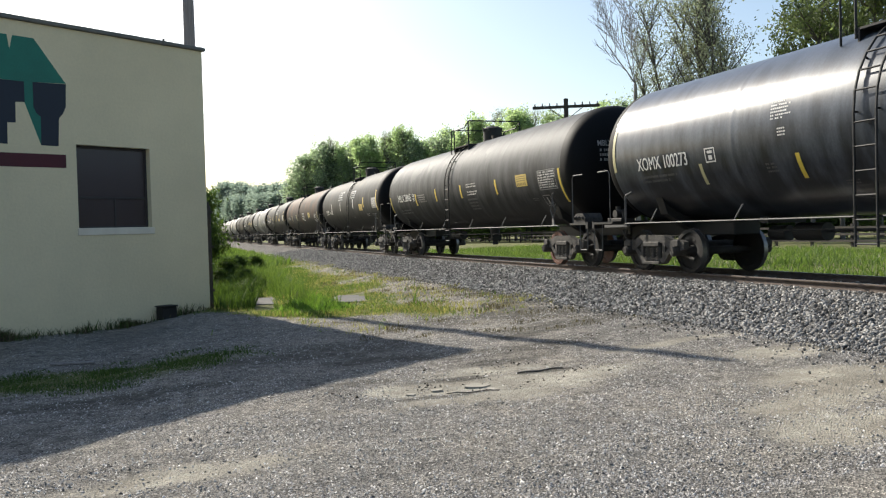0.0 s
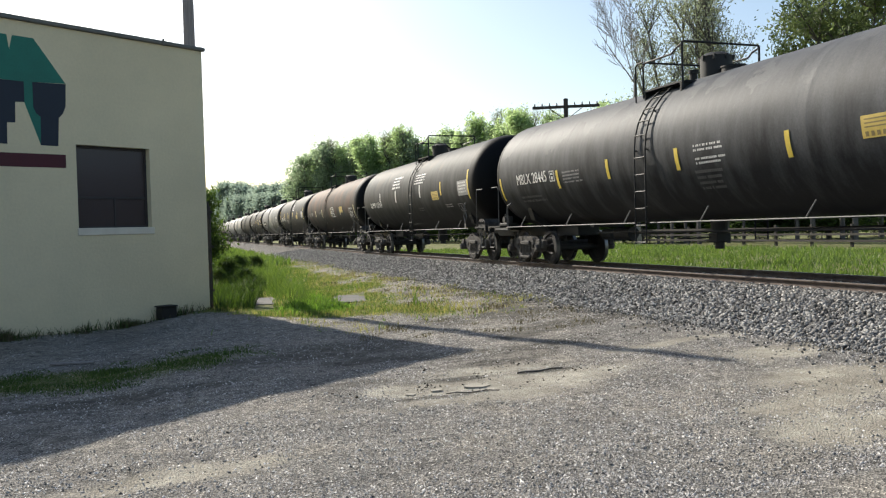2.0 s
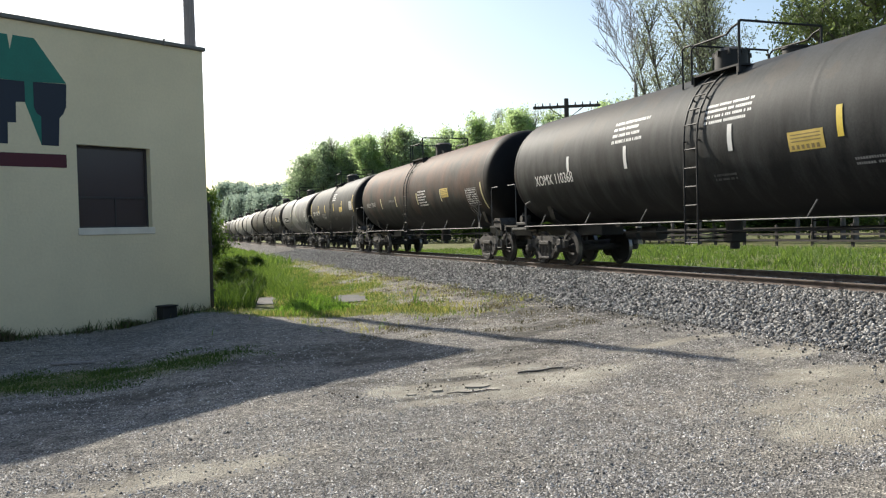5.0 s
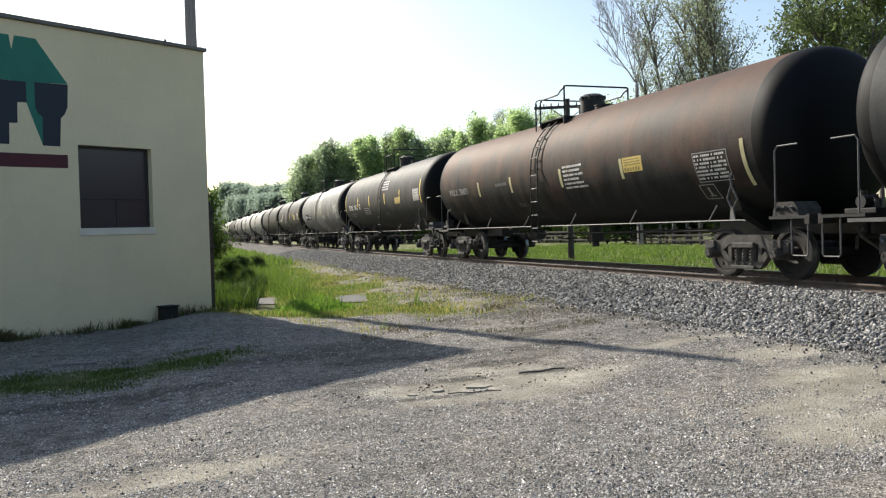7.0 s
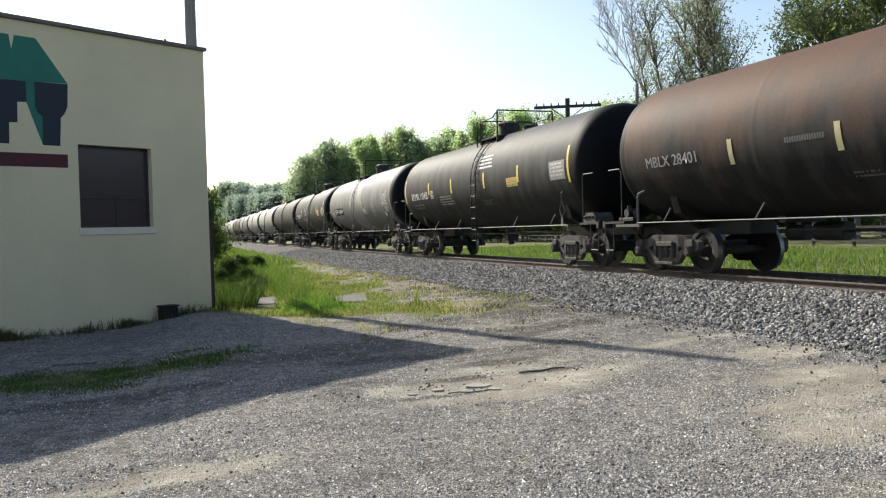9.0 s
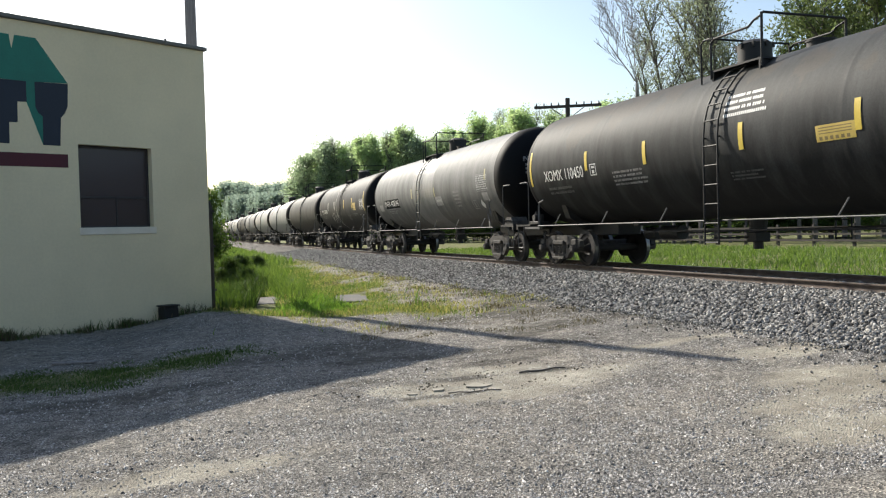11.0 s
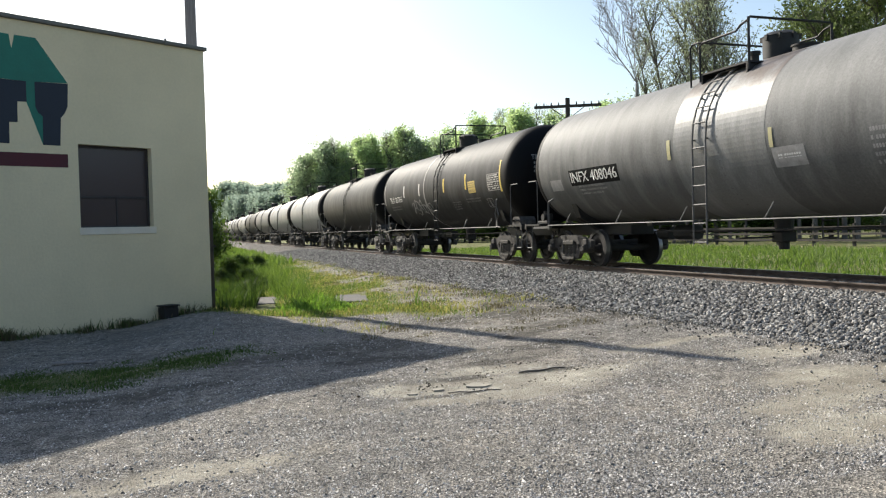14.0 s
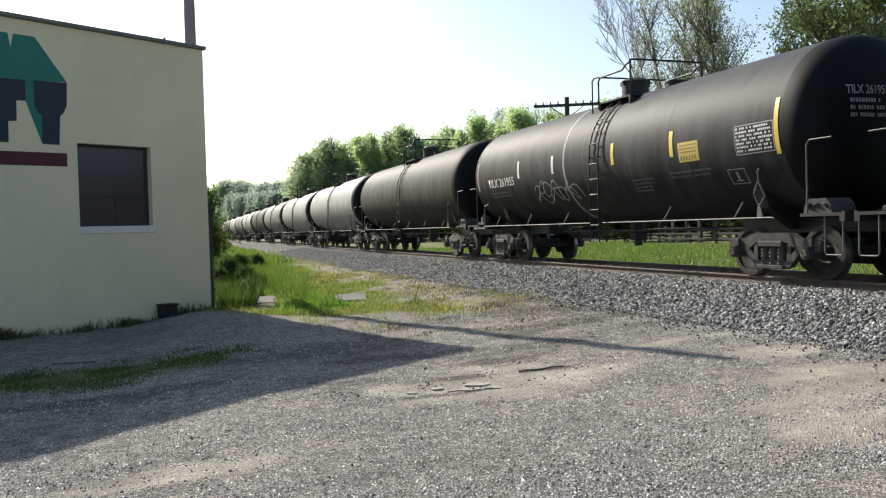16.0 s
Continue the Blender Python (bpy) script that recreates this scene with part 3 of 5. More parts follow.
def wheelset_meshes():
    bm = bmesh.new()
    prof = [(.00, .10), (.07, .13), (.02, .20), (-.01, .30), (.0, .36), (-.03, .372), (-.035, .43), (-.03, WHEEL_R), (.075, WHEEL_R + .003), (.085, WHEEL_R + .026), (.105, WHEEL_R + .026), (.105, .38), (.06, .36), (.05, .25), (.09, .13), (.09, .10)]
    n = 36
    rings = [[bm.verts.new((x, r * math.cos(a), r * math.sin(a))) for a in (2 * math.pi * i / n for i in range(n))] for x, r in prof]
    for q, (a, b) in enumerate(zip(rings, rings[1:])):
        for i in range(n):
            bm.faces.new((a[i], a[(i + 1) % n], b[(i + 1) % n], b[i])).material_index = 1 if q == 7 else 0
    bmesh.ops.recalc_face_normals(bm, faces=bm.faces)
    # casting bosses on the plate of the wheel
    for a in (.3, 2.1, 4.0):
        c, q = math.cos(a), math.sin(a)
        cyl(bm, (-.012, .27 * c, .27 * q), (.02, .27 * c, .27 * q), .035, n=8)
    wheel = smooth(mesh_of(bm, "wheel", [M["wheel"], M["tread"]]))
    bm = bmesh.new()
    cyl(bm, (-1.08, 0, 0), (1.08, 0, 0), .085, n=14)
    for flip in (1, -1):
        n0 = len(bm.verts)
        bm.from_mesh(wheel)
        bm.verts.ensure_lookup_table()
        for v in bm.verts[n0:]:
            x, y, z = v.co
            v.co = (flip * (x - .79), y * flip, z)
    return smooth(mesh_of(bm, "wheelset", [M["wheel"], M["tread"]]))


def side_frame_mesh():
    bm = bmesh.new()
    x0, x1 = -1.13, -1.0
    top = [(-1.12, .50), (-1.12, .66), (-.98, .70), (-.66, .70), (-.42, .80), (.42, .80), (.66, .70), (.98, .70), (1.12, .66), (1.12, .50), (1.0, .46), (.98, .58), (.80, .58), (.78, .47), (.66, .47), (.40, .63), (-.40, .63), (-.66, .47), (-.78, .47), (-.80, .58), (-.98, .58), (-1.0, .46)]
    plate(bm, top, x0, x1, "x")
    low = [(-.70, .50), (-.42, .20), (.42, .20), (.70, .50), (.60, .55), (.34, .31), (-.34, .31), (-.60, .55)]
    plate(bm, low, x0 + .005, x1 - .005, "x")
    for s in (-1, 1):
        plate(bm, [(s * .36, .30), (s * .44, .30), (s * .46, .65), (s * .36, .65)], x0 + .01, x1 - .01, "x")
        box(bm, x0 - .05, x1 + .02, s * .89 - .10, s * .89 + .10, .56, .70, .015)
    box(bm, x0 - .06, x1 + .03, -.32, .32, .17, .235, .01)
    box(bm, x0 - .05, x1 + .03, -.30, .30, .55, .66, .02)
    return mesh_of(bm, "side_frame", M["truck"])


def spring_mesh():
    bm = bmesh.new()
    for y in (-.2, 0, .2):
        for t in range(5):
            z = .25 + t * .06
            cyl(bm, (-1.07, y, z), (-1.07, y, z + .032), .085, n=10)
            cyl(bm, (-1.07, y, z + .032), (-1.07, y, z + .06), .06, n=8, caps=False)
    return mesh_of(bm, "spring", M["spring"])


def cap_mesh():
    bm = bmesh.new()
    cyl(bm, (-1.24, 0, 0), (-.95, 0, 0), .105, n=16)
    cyl(bm, (-1.265, 0, 0), (-1.24, 0, 0), .07, .09, n=16)
    for i in range(3):
        a = 2.09 * i + .5
        cyl(bm, (-1.275, .055 * math.cos(a), .055 * math.sin(a)), (-1.24, .055 * math.cos(a), .055 * math.sin(a)), .016, n=6)
    return smooth(mesh_of(bm, "bearing_cap", M["truck"]))


def bolster_mesh():
    bm = bmesh.new()
    box(bm, -1.02, 1.02, -.2, .2, .46, .64, .03)
    cyl(bm, (0, 0, .64), (0, 0, .80), .2, n=16)
    for s in (-1, 1):
        box(bm, -.75, .75, s * .42 - .05, s * .42 + .05, .38, .46, .01)
        for o in (-.755, .755):
            plate(bm, [(s * .40, .30), (s * .46, .25), (s * .46, .62), (s * .40, .60)], o - .05, o + .05, "x")
    return mesh_of(bm, "bolster", M["truck"])


WHEELS = []


def add_truck(car, y, spin):
    me = shared(CACHE, "truck", lambda: dict(zip(("axle", "frame", "spring", "cap", "bolster"), (wheelset_meshes(), side_frame_mesh(), spring_mesh(), cap_mesh(), bolster_mesh()))))
    tr = empty("truck")
    tr.parent = car
    tr.location = (0, y, 0)
    tagged(tr, "dusty cast-steel railway truck with two axles")
    part("bolster", me["bolster"], None, tr)
    for s in (0, 180):
        for nm, key in (("side_frame", "frame"), ("spring", "spring")):
            o = part(nm, me[key], None, tr)
            o.rotation_euler.z = radians(s)
        for a in (-.89, .89):
            o = part("bearing_cap", me["cap"], None, tr)
            o.matrix_basis = pose(0, a, .46, 0, 0, s)
    for a in (-.89, .89):
        ax = part("wheelset", me["axle"], None, tr)
        ax.location = (0, a, WHEEL_R)
        if spin:
            WHEELS.append((ax, a))
    return tr


def bend_mesh(me, z_mid, y_mid, r):
    """Lays a flat mesh (x along the car, y up) on the side of the tank that faces the lot."""
    co = np.empty(len(me.vertices) * 3, np.float32)
    me.vertices.foreach_get("co", co)
    co = co.reshape(-1, 3)
    th = math.asin(max(-.98, min(.98, (z_mid - Z_TANK) / R_TANK))) + co[:, 1] / r
    out = np.stack([-(r + co[:, 2]) * np.cos(th), y_mid - co[:, 0], Z_TANK + (r + co[:, 2]) * np.sin(th)], -1)
    me.vertices.foreach_set("co", out.ravel().astype(np.float32))
    me.update()
    return me


def flat_bars(rects, rows=4):
    """Thin raised bars: x0, x1, y0, y1; cut into rows so that they can follow the tank's curve."""
    bm = bmesh.new()
    for x0, x1, y0, y1 in rects:
        for j in range(rows):
            a, b = y0 + (y1 - y0) * j / rows, y0 + (y1 - y0) * (j + 1) / rows
            bm.faces.new([bm.verts.new(p) for p in ((x0, a, 0), (x1, a, 0), (x1, b, 0), (x0, b, 0))])
    return bm


def stick(car, name, rects, y, z, mat, label="", lift=.004, rows=4):
    """Paint or tape on the tank's side, centred at y along the car and z above the rail."""
    me = mesh_of(flat_bars(rects, rows), name, mat)
    bend_mesh(me, z, y, R_TANK + lift)
    ob = part(name, me, None, car, label)
    return tagged(ob, kind="stuff") if len(rects) > 12 else ob


def lettering(car, text, y, z, size, mat, label="", narrow=.78):
    c = bpy.data.curves.new("lettering", "FONT")
    c.body, c.size, c.align_x, c.align_y = text, size, "CENTER", "CENTER"
    c.extrude, c.resolution_u = .0, 3
    tmp = bpy.data.objects.new("lettering", c)
    scene.collection.objects.link(tmp)
    dg = bpy.context.evaluated_depsgraph_get()
    me = bpy.data.meshes.new_from_object(tmp.evaluated_get(dg))
    bpy.data.objects.remove(tmp)
    co = np.empty(len(me.vertices) * 3, np.float32)
    me.vertices.foreach_get("co", co)
    co = co.reshape(-1, 3)
    co[:, 0] *= narrow
    faces = np.array([tuple(p.vertices) for p in me.polygons if len(p.vertices) == 3], np.int32)
    bpy.data.meshes.remove(me)
    layers = [co + np.array([k * .022 * size, 0, .001 + .0012 * k]) for k in (-1, 0, 1)]
    me = fast("lettering", np.concatenate(layers), np.concatenate([faces + k * len(co) for k in range(3)]), mat)
    me.materials.clear()
    me.materials.append(mat)
    bend_mesh(me, z, y, R_TANK + .014)
    return part("lettering", me, None, car, label)


def text_lines(car, y, z, width, lines, pitch, mat, seed, name="stencil_block"):
    """Unreadable small print: broken bars, row by row."""
    r = random.Random(seed)
    rects = []
    for i in range(lines):
        x, end = -width / 2, width / 2 - r.random() * width * .3
        yy = (lines / 2 - i) * pitch
        while x < end:
            w = min(.022 + r.random() * .02 if pitch < .1 else .04, end - x + .02)
            rects.append((x, x + w, yy - pitch * .5, yy))
            x += w + (.014 if r.random() < .82 else .05)
    return stick(car, name, rects, y, z, mat, rows=1)


def car_meshes(half, mat_key, platform, lad):
    """The meshes of one build of car, shared between cars of the same build."""
    d = {}
    d["tank"] = tank_mesh(half, M[mat_key])
    end = half + 1.12                                   # striker
    for s, key in ((-1, "stub_lead"), (1, "stub_trail")):
        bm = bmesh.new()
        box(bm, -.33, .33, min(s * (half - 2.6), s * end), max(s * (half - 2.6), s * end), .78, 1.06, .02)
        d[key] = mesh_of(bm, "end_sill", M["fitting"])
        bm = bmesh.new()
        plate(bm, [(-1.0, 1.25), (-.33, .85), (.33, .85), (1.0, 1.25), (1.18, 1.75), (-1.18, 1.75)], s * (half - 1.2) - .12, s * (half - 1.2) + .12, "y")
        d["saddle_" + key] = mesh_of(bm, "tank_saddle", M["fitting"])
        bm = bmesh.new()
        a, b = s * (half + .15), s * (end - .06)
        plate(bm, [(a, 1.07), (b - s * .1, 1.07), (b - s * .1, .98), (b, .98), (b, 1.14), (b - s * .06, 1.14), (b - s * .06, 1.12), (a, 1.12)], -1.47, 1.47, "x")
        d["deck_" + key] = mesh_of(bm, "end_platform", M["fitting"])
        bm = bmesh.new()
        cyl(bm, (0, s * end, .86), (0, s * (end + .28), .86), .09, n=10)
        box(bm, -.14, .14, min(s * (end + .2), s * (end + .42)), max(s * (end + .2), s * (end + .42)), .70, 1.0, .03)
        tube(bm, [(-.5, s * (end - .05), .9), (-.5, s * (end + .1), .72), (-.35, s * (end + .25), .55), (-.2, s * (end + .38), .62)], .028, 6)
        d["coupler" + key[4:]] = mesh_of(bm, "coupler", M["truck"])
        for side, tag in ((-1, "l"), (1, "r")):
            bm = bmesh.new()
            x = side * 1.44
            a, b = s * (half + .28), s * (end - .12)
            tube(bm, [(x, a, 1.1), (x, a, 2.22), (x, a + s * .06, 2.3), (x, b - s * .2, 2.3)], .015)
            tube(bm, [(x, b, 1.05), (x, b, .50), (x, b - s * .03, .46), (x, b - s * .33, .46), (x, b - s * .36, .50), (x, b - s * .36, 1.08)], .014)
            d["grab" + key[4:] + tag] = mesh_of(bm, "grab_iron", M["railing"])
    bm = bmesh.new()
    yb = -(half + .35)
    plate(bm, [(yb - .30, 1.12), (yb + .30, 1.12), (yb + .28, 1.24), (yb + .18, 1.36), (yb - .18, 1.36), (yb - .28, 1.24)], -1.30, -.8, "x")
    for k in range(3):
        cyl(bm, (-1.32, yb - .16 + k * .16, 1.23), (-1.29, yb - .18 + k * .18, 1.26), .05, n=10)
    d["brake_box"] = mesh_of(bm, "brake_housing", M["truck"])
    bm = bmesh.new()
    yb = half + .3
    for k in range(4):
        cyl(bm, (-1.05 + .08 * (k % 2), yb + k * .13, 1.12), (-1.05 + .08 * (k % 2), yb + k * .13, 1.34 + .07 * (k % 3)), .055, n=10)
    box(bm, -1.2, -.85, yb - .1, yb + .5, 1.12, 1.2, .01)
    cyl(bm, (-1.18, yb + .2, 1.3), (-.9, yb + .2, 1.3), .1, n=12)
    d["valve_gear"] = mesh_of(bm, "brake_valve", M["fitting"])
    # brackets at the ends of the side rails: a braced plate at the leading end, a post at the trailing end
    for side, tag in ((-1, "l"), (1, "r")):
        bm = bmesh.new()
        y = -(half - .85)
        xb = side * 1.42
        plate(bm, [(y + .06, 1.06), (y - .10, 1.06), (y - .03, 1.30), (y + .02, 1.34)], xb - .012, xb + .012, "x")
        tube(bm, [(xb, y - .02, 1.28), (xb, y - .15, 1.45), (xb, y + .0, 1.70), (xb, y + .03, 1.90)], .02)
        tube(bm, [(xb, y + .0, 1.28), (xb, y + .12, 1.48), (xb, y + .03, 1.70)], .02)
        tube(bm, [(xb, y + .03, 1.88), (side * 1.32, y + .10, 1.95)], .025)
        d["saddle-1" + tag] = mesh_of(bm, "rail_end_bracket", M["railing"])
        bm = bmesh.new()
        y = half - .40
        tube(bm, [(side * 1.46, y, .95), (side * 1.46, y, 1.62), (side * 1.46, y - .04, 1.70), (side * 1.38, y - .14, 1.76)], .03)
        box(bm, side * 1.46 - .04, side * 1.46 + .04, y - .1, y + .85, .99, 1.05)
        d["saddle1" + tag] = mesh_of(bm, "rail_end_bracket", M["railing"])
    for side, tag in ((-1, "l"), (1, "r")):
        x = side * 1.50
        bm = bmesh.new()
        for s in (-1, 1):
            tube(bm, [(x, lad + s * .22, 1.07), (x, s * (half - .45), 1.07), (x, s * (half - .40), 1.05)], .015)
        d["side_rail_" + tag] = mesh_of(bm, "side_rail", M["railing"])
        bm = bmesh.new()
        tube(bm, [(x, .02, 1.065), (side * 1.40, -.11, 1.36)], .015)
        d["bracket_" + tag] = mesh_of(bm, "rail_bracket", M["railing"])
        bm = bmesh.new()
        for y in (lad - .2, lad + .2):
            pts = [(side * 1.585, y, .62), (side * 1.585, y, 1.3), (side * 1.585, y, 2.62)]
            pts += [(side * 1.585 * math.cos(a), y, Z_TANK + 1.585 * math.sin(a)) for a in np.linspace(.2, 1.15, 6)]
            tube(bm, pts, .02)
        for z in np.arange(.66, 2.7, .36):
            xx = 1.585
            tube(bm, [(side * xx, lad - .2, z), (side * xx, lad + .2, z)], .016)
        for a in np.arange(.2, 1.15, .2):
            tube(bm, [(side * 1.585 * math.cos(a), lad - .2, Z_TANK + 1.585 * math.sin(a)), (side * 1.585 * math.cos(a), lad + .2, Z_TANK + 1.585 * math.sin(a))], .016)
        for a in (.0, .55):
            for y in (lad - .2, lad + .2):
                tube(bm, [(side * 1.5 * math.cos(a), y, Z_TANK + 1.5 * math.sin(a)), (side * 1.585 * math.cos(a), y, Z_TANK + 1.585 * math.sin(a))], .016)
        tube(bm, [(side * 1.5, lad - .2, 1.07), (side * 1.6, lad - .2, 1.07)], .02)
        tube(bm, [(side * 1.5, lad + .2, 1.07), (side * 1.6, lad + .2, 1.07)], .02)
        d["ladder_" + tag] = mesh_of(bm, "ladder", M["fitting"] if platform != "grey" else M["railing"])
    # crown platform: a short walkway on each side of the dome, railed fore and aft
    top = Z_TANK + R_TANK
    y0, y1 = lad + .72, lad - .72
    for side, tag in ((-1, "l"), (1, "r")):
        bm = bmesh.new()
        x = side * .98
        plate(bm, [(y1, top - .17), (y1 + .05, top - .17), (y1 + .05, top - .40), (y1 + .09, top - .40), (y1 + .09, top - .17), (y0 - .09, top - .17), (y0 - .09, top - .40), (y0 - .05, top - .40), (y0 - .05, top - .17), (y0, top - .17), (y0, top - .135), (y1, top - .135)], min(side * .56, x), max(side * .56, x), "x")
        d["walkway_" + tag] = mesh_of(bm, "walkway", M["fitting"])
        bm = bmesh.new()
        tube(bm, [(x, y0 - .02, top - .3), (x, y0 - .02, top + .40), (x, y0 - .12, top + .47), (x, y1 + .35, top + .47), (x, y1 + .2, top + .56), (x, y1 + .03, top + .60)], .022)
        d["side_guard_" + tag] = mesh_of(bm, "side_guard", M["fitting"])
        bm = bmesh.new()
        tube(bm, [(x, y1, top - .3), (x, y1, top + .66)], .026)
        d["post_" + tag] = mesh_of(bm, "post", M["fitting"])
    bm = bmesh.new()
    tube(bm, [(-.98, y1, top + .58), (-.95, y1, top + .66), (.95, y1, top + .66), (.98, y1, top + .58)], .024)
    d["cross_rail_a"] = mesh_of(bm, "cross_rail", M["fitting"])
    bm = bmesh.new()
    tube(bm, [(-.98, y0, top + .3), (-.95, y0, top + .5), (.95, y0, top + .5), (.98, y0, top + .3)], .022)
    d["cross_rail_b"] = mesh_of(bm, "cross_rail", M["fitting"])
    bm = bmesh.new()
    tube(bm, [(-.98, y0 + .28, top - .35), (-.98, y0 + .28, top + .44), (-.98, y0 + .2, top + .5), (-.98, y0, top + .5)], .02)
    d["hand_hold"] = mesh_of(bm, "hand_hold", M["fitting"])
    bm = bmesh.new()
    yd = 0.
    r_d = .33
    cyl(bm, (0, yd, top - .05), (0, yd, top + .40), r_d, n=28)
    cyl(bm, (0, yd, top + .40), (0, yd, top + .48), r_d + .015, r_d - .1, n=28)
    for i in range(8):
        a = i * math.pi / 4
        box(bm, r_d * math.cos(a) - .03, r_d * math.cos(a) + .03, yd + r_d * math.sin(a) - .03, yd + r_d * math.sin(a) + .03, top + .32, top + .42)
    d["dome"] = smooth(mesh_of(bm, "dome_cover", M["fitting"]))
    bm = bmesh.new()
    cyl(bm, (0, lad - 1.1, top - .05), (0, lad - 1.1, top + .08), .25, n=20)
    cyl(bm, (0, lad - 1.1, top + .08), (0, lad - 1.1, top + .11), .27, n=20)
    d["manway"] = smooth(mesh_of(bm, "manway", M["fitting"]))
    bm = bmesh.new()
    cyl(bm, (.3, lad + .62, top - .05), (.3, lad + .62, top + .3), .09, n=12)
    cyl(bm, (.3, lad + .62, top + .29), (.3, lad + .62, top + .36), .12, n=12)
    d["valve"] = smooth(mesh_of(bm, "relief_valve", M["fitting"]))
    bm = bmesh.new()
    cyl(bm, (0, 0, 1.14), (0, 0, .80), .20, .16, n=16)
    box(bm, -.18, .18, -.15, .15, .62, .82, .02)
    cyl(bm, (0, -.0, .64), (0, 0, .48), .1, n=12)
    tube(bm, [(-.15, .1, .72), (-1.0, .1, .72)], .02)
    d["outlet"] = mesh_of(bm, "bottom_outlet", M["fitting"])
    bm = bmesh.new()
    y = half - 3.6
    cyl(bm, (.2, y - .9, .82), (.2, y - .2, .82), .17, n=16)
    cyl(bm, (.25, y + .1, .80), (.25, y + .55, .80), .15, n=16)
    tube(bm, [(.2, y - .9, .82), (.2, -half + 2.2, .92)], .022)
    tube(bm, [(-.35, y, .86), (-.35, -half + 2.2, .86)], .02)
    box(bm, -.5, .4, y - .15, y + .05, 1.0, 1.12)
    d["brake"] = mesh_of(bm, "brake_gear", M["fitting"])
    return d


def tank_car(label, length, mat_key, spin, style="", lad=0.):
    half = length / 2 - 1.15
    d = shared(CACHE, (round(half, 2), mat_key, style, lad), lambda: car_meshes(half, mat_key, style, lad))
    car = tagged(empty("tank_car"), label, "railway tank car", "tank cars of the train")
    part("tank", d["tank"], None, car)
    for key in ("stub_lead", "stub_trail"):
        part("end_sill", d[key], None, car)
        part("tank_saddle", d["saddle_" + key], None, car)
        part("end_platform", d["deck_" + key], None, car, "black steel end platform")
    for key in ("coupler_lead", "coupler_trail"):
        part("coupler", d[key], None, car, "rust-dusty knuckle coupler and hose")
    for e in ("_lead", "_trail"):
        for t in "lr":
            part("grab_iron", d["grab" + e + t], None, car)
    for s in (-1, 1):
        for t in "lr":
            part("rail_end_bracket", d["saddle%d%s" % (s, t)], None, car)
    for t in "lr":
        part("side_rail", d["side_rail_" + t], None, car, "pale worn steel side rail")
        for y in np.linspace(-half + 1.4, half - 1.4, 6):
            if abs(y - lad) > .7:
                part("rail_bracket", d["bracket_" + t], None, car).location = (0, y, 0)
        for nm in ("ladder", "walkway", "side_guard", "post"):
            part(nm, d[nm + "_" + t], None, car)
    for t in "ab":
        part("cross_rail", d["cross_rail_" + t], None, car)
    for nm, key in (("brake_housing", "brake_box"), ("brake_valve", "valve_gear"), ("hand_hold", "hand_hold"), ("dome_cover", "dome"), ("manway", "manway"), ("relief_valve", "valve"), ("bottom_outlet", "outlet"), ("brake_gear", "brake")):
        part(nm, d[key], None, car)
    for s in (-1, 1):
        add_truck(car, s * (half - .9), spin)
    return car, half


# joins between cars along the track at the start
JOINTS = [-1.0, 17.3, 35.8, 52.8, 71.5, 88.3, 105.4, 121.3, 137.5]
while len(JOINTS) < 21:
    JOINTS.append(JOINTS[-1] + 16.9)
LADDER = [1.0, .55, -.7, .5, -.6, .45, -.6]
KIND = [("glossy black railway tank car with yellow tape and white lettering", "black_gloss"),
        ("satin black railway tank car with centre ladder and white lettering", "black_chalky"),
        ("dusty black railway tank car with slanted white marks", "black_dusty"),
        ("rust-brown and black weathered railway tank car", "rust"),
        ("dusty black railway tank car with yellow tape", "black_dusty"),
        ("weathered grey railway tank car with bracketed ladder", "grey"),
        ("black railway tank car with white ring and scrawled marks", "black"),
        ("dusty black railway tank car in the train", "black_dusty"),
        ("pale grey railway tank car with a stained shell", "pale"),
        ("pale grey railway tank car streaked with dirt", "pale")]
FAR = ["grey", "black_dusty", "pale", "grey", "pale", "black_dusty", "grey", "rust", "pale", "grey"]
CARS = []
for i in range(len(JOINTS) - 1):
    length = JOINTS[i + 1] - JOINTS[i]
    label, key = KIND[i] if i < len(KIND) else ("weathered %s railway tank car far along the train" % {"black_dusty": "black", "pale": "pale grey", "grey": "grey", "rust": "rust-brown"}[FAR[i - 10]], FAR[i - 10])
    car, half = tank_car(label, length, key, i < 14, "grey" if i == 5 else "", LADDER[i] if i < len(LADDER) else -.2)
    CARS.append((car, (JOINTS[i] + JOINTS[i + 1]) / 2, half))


# --- paint, tape and print on the sides of the nearest cars


def rect(w, h):
    return [(-w / 2, w / 2, -h / 2, h / 2)]


def hollow(w, h, b=.025):
    return [(-w / 2, w / 2, h / 2 - b, h / 2), (-w / 2, w / 2, -h / 2, -h / 2 + b), (-w / 2, -w / 2 + b, -h / 2, h / 2), (w / 2 - b, w / 2, -h / 2, h / 2)]


def on(i):
    return CARS[i][0]


def marks(i, y, z, w, h, text, mat="white_paint"):
    size = h / .70
    ob = lettering(on(i), text, y, z, size, M[mat], "white stencilled reporting marks", 1.0)
    co = np.empty(len(ob.data.vertices) * 3, np.float32)
    ob.data.vertices.foreach_get("co", co)
    co = co.reshape(-1, 3)
    span = co[:, 1].max() - co[:, 1].min()
    co[:, 1] = y + (co[:, 1] - y) * w / span
    ob.data.vertices.foreach_set("co", co.ravel())
    ob.data.update()


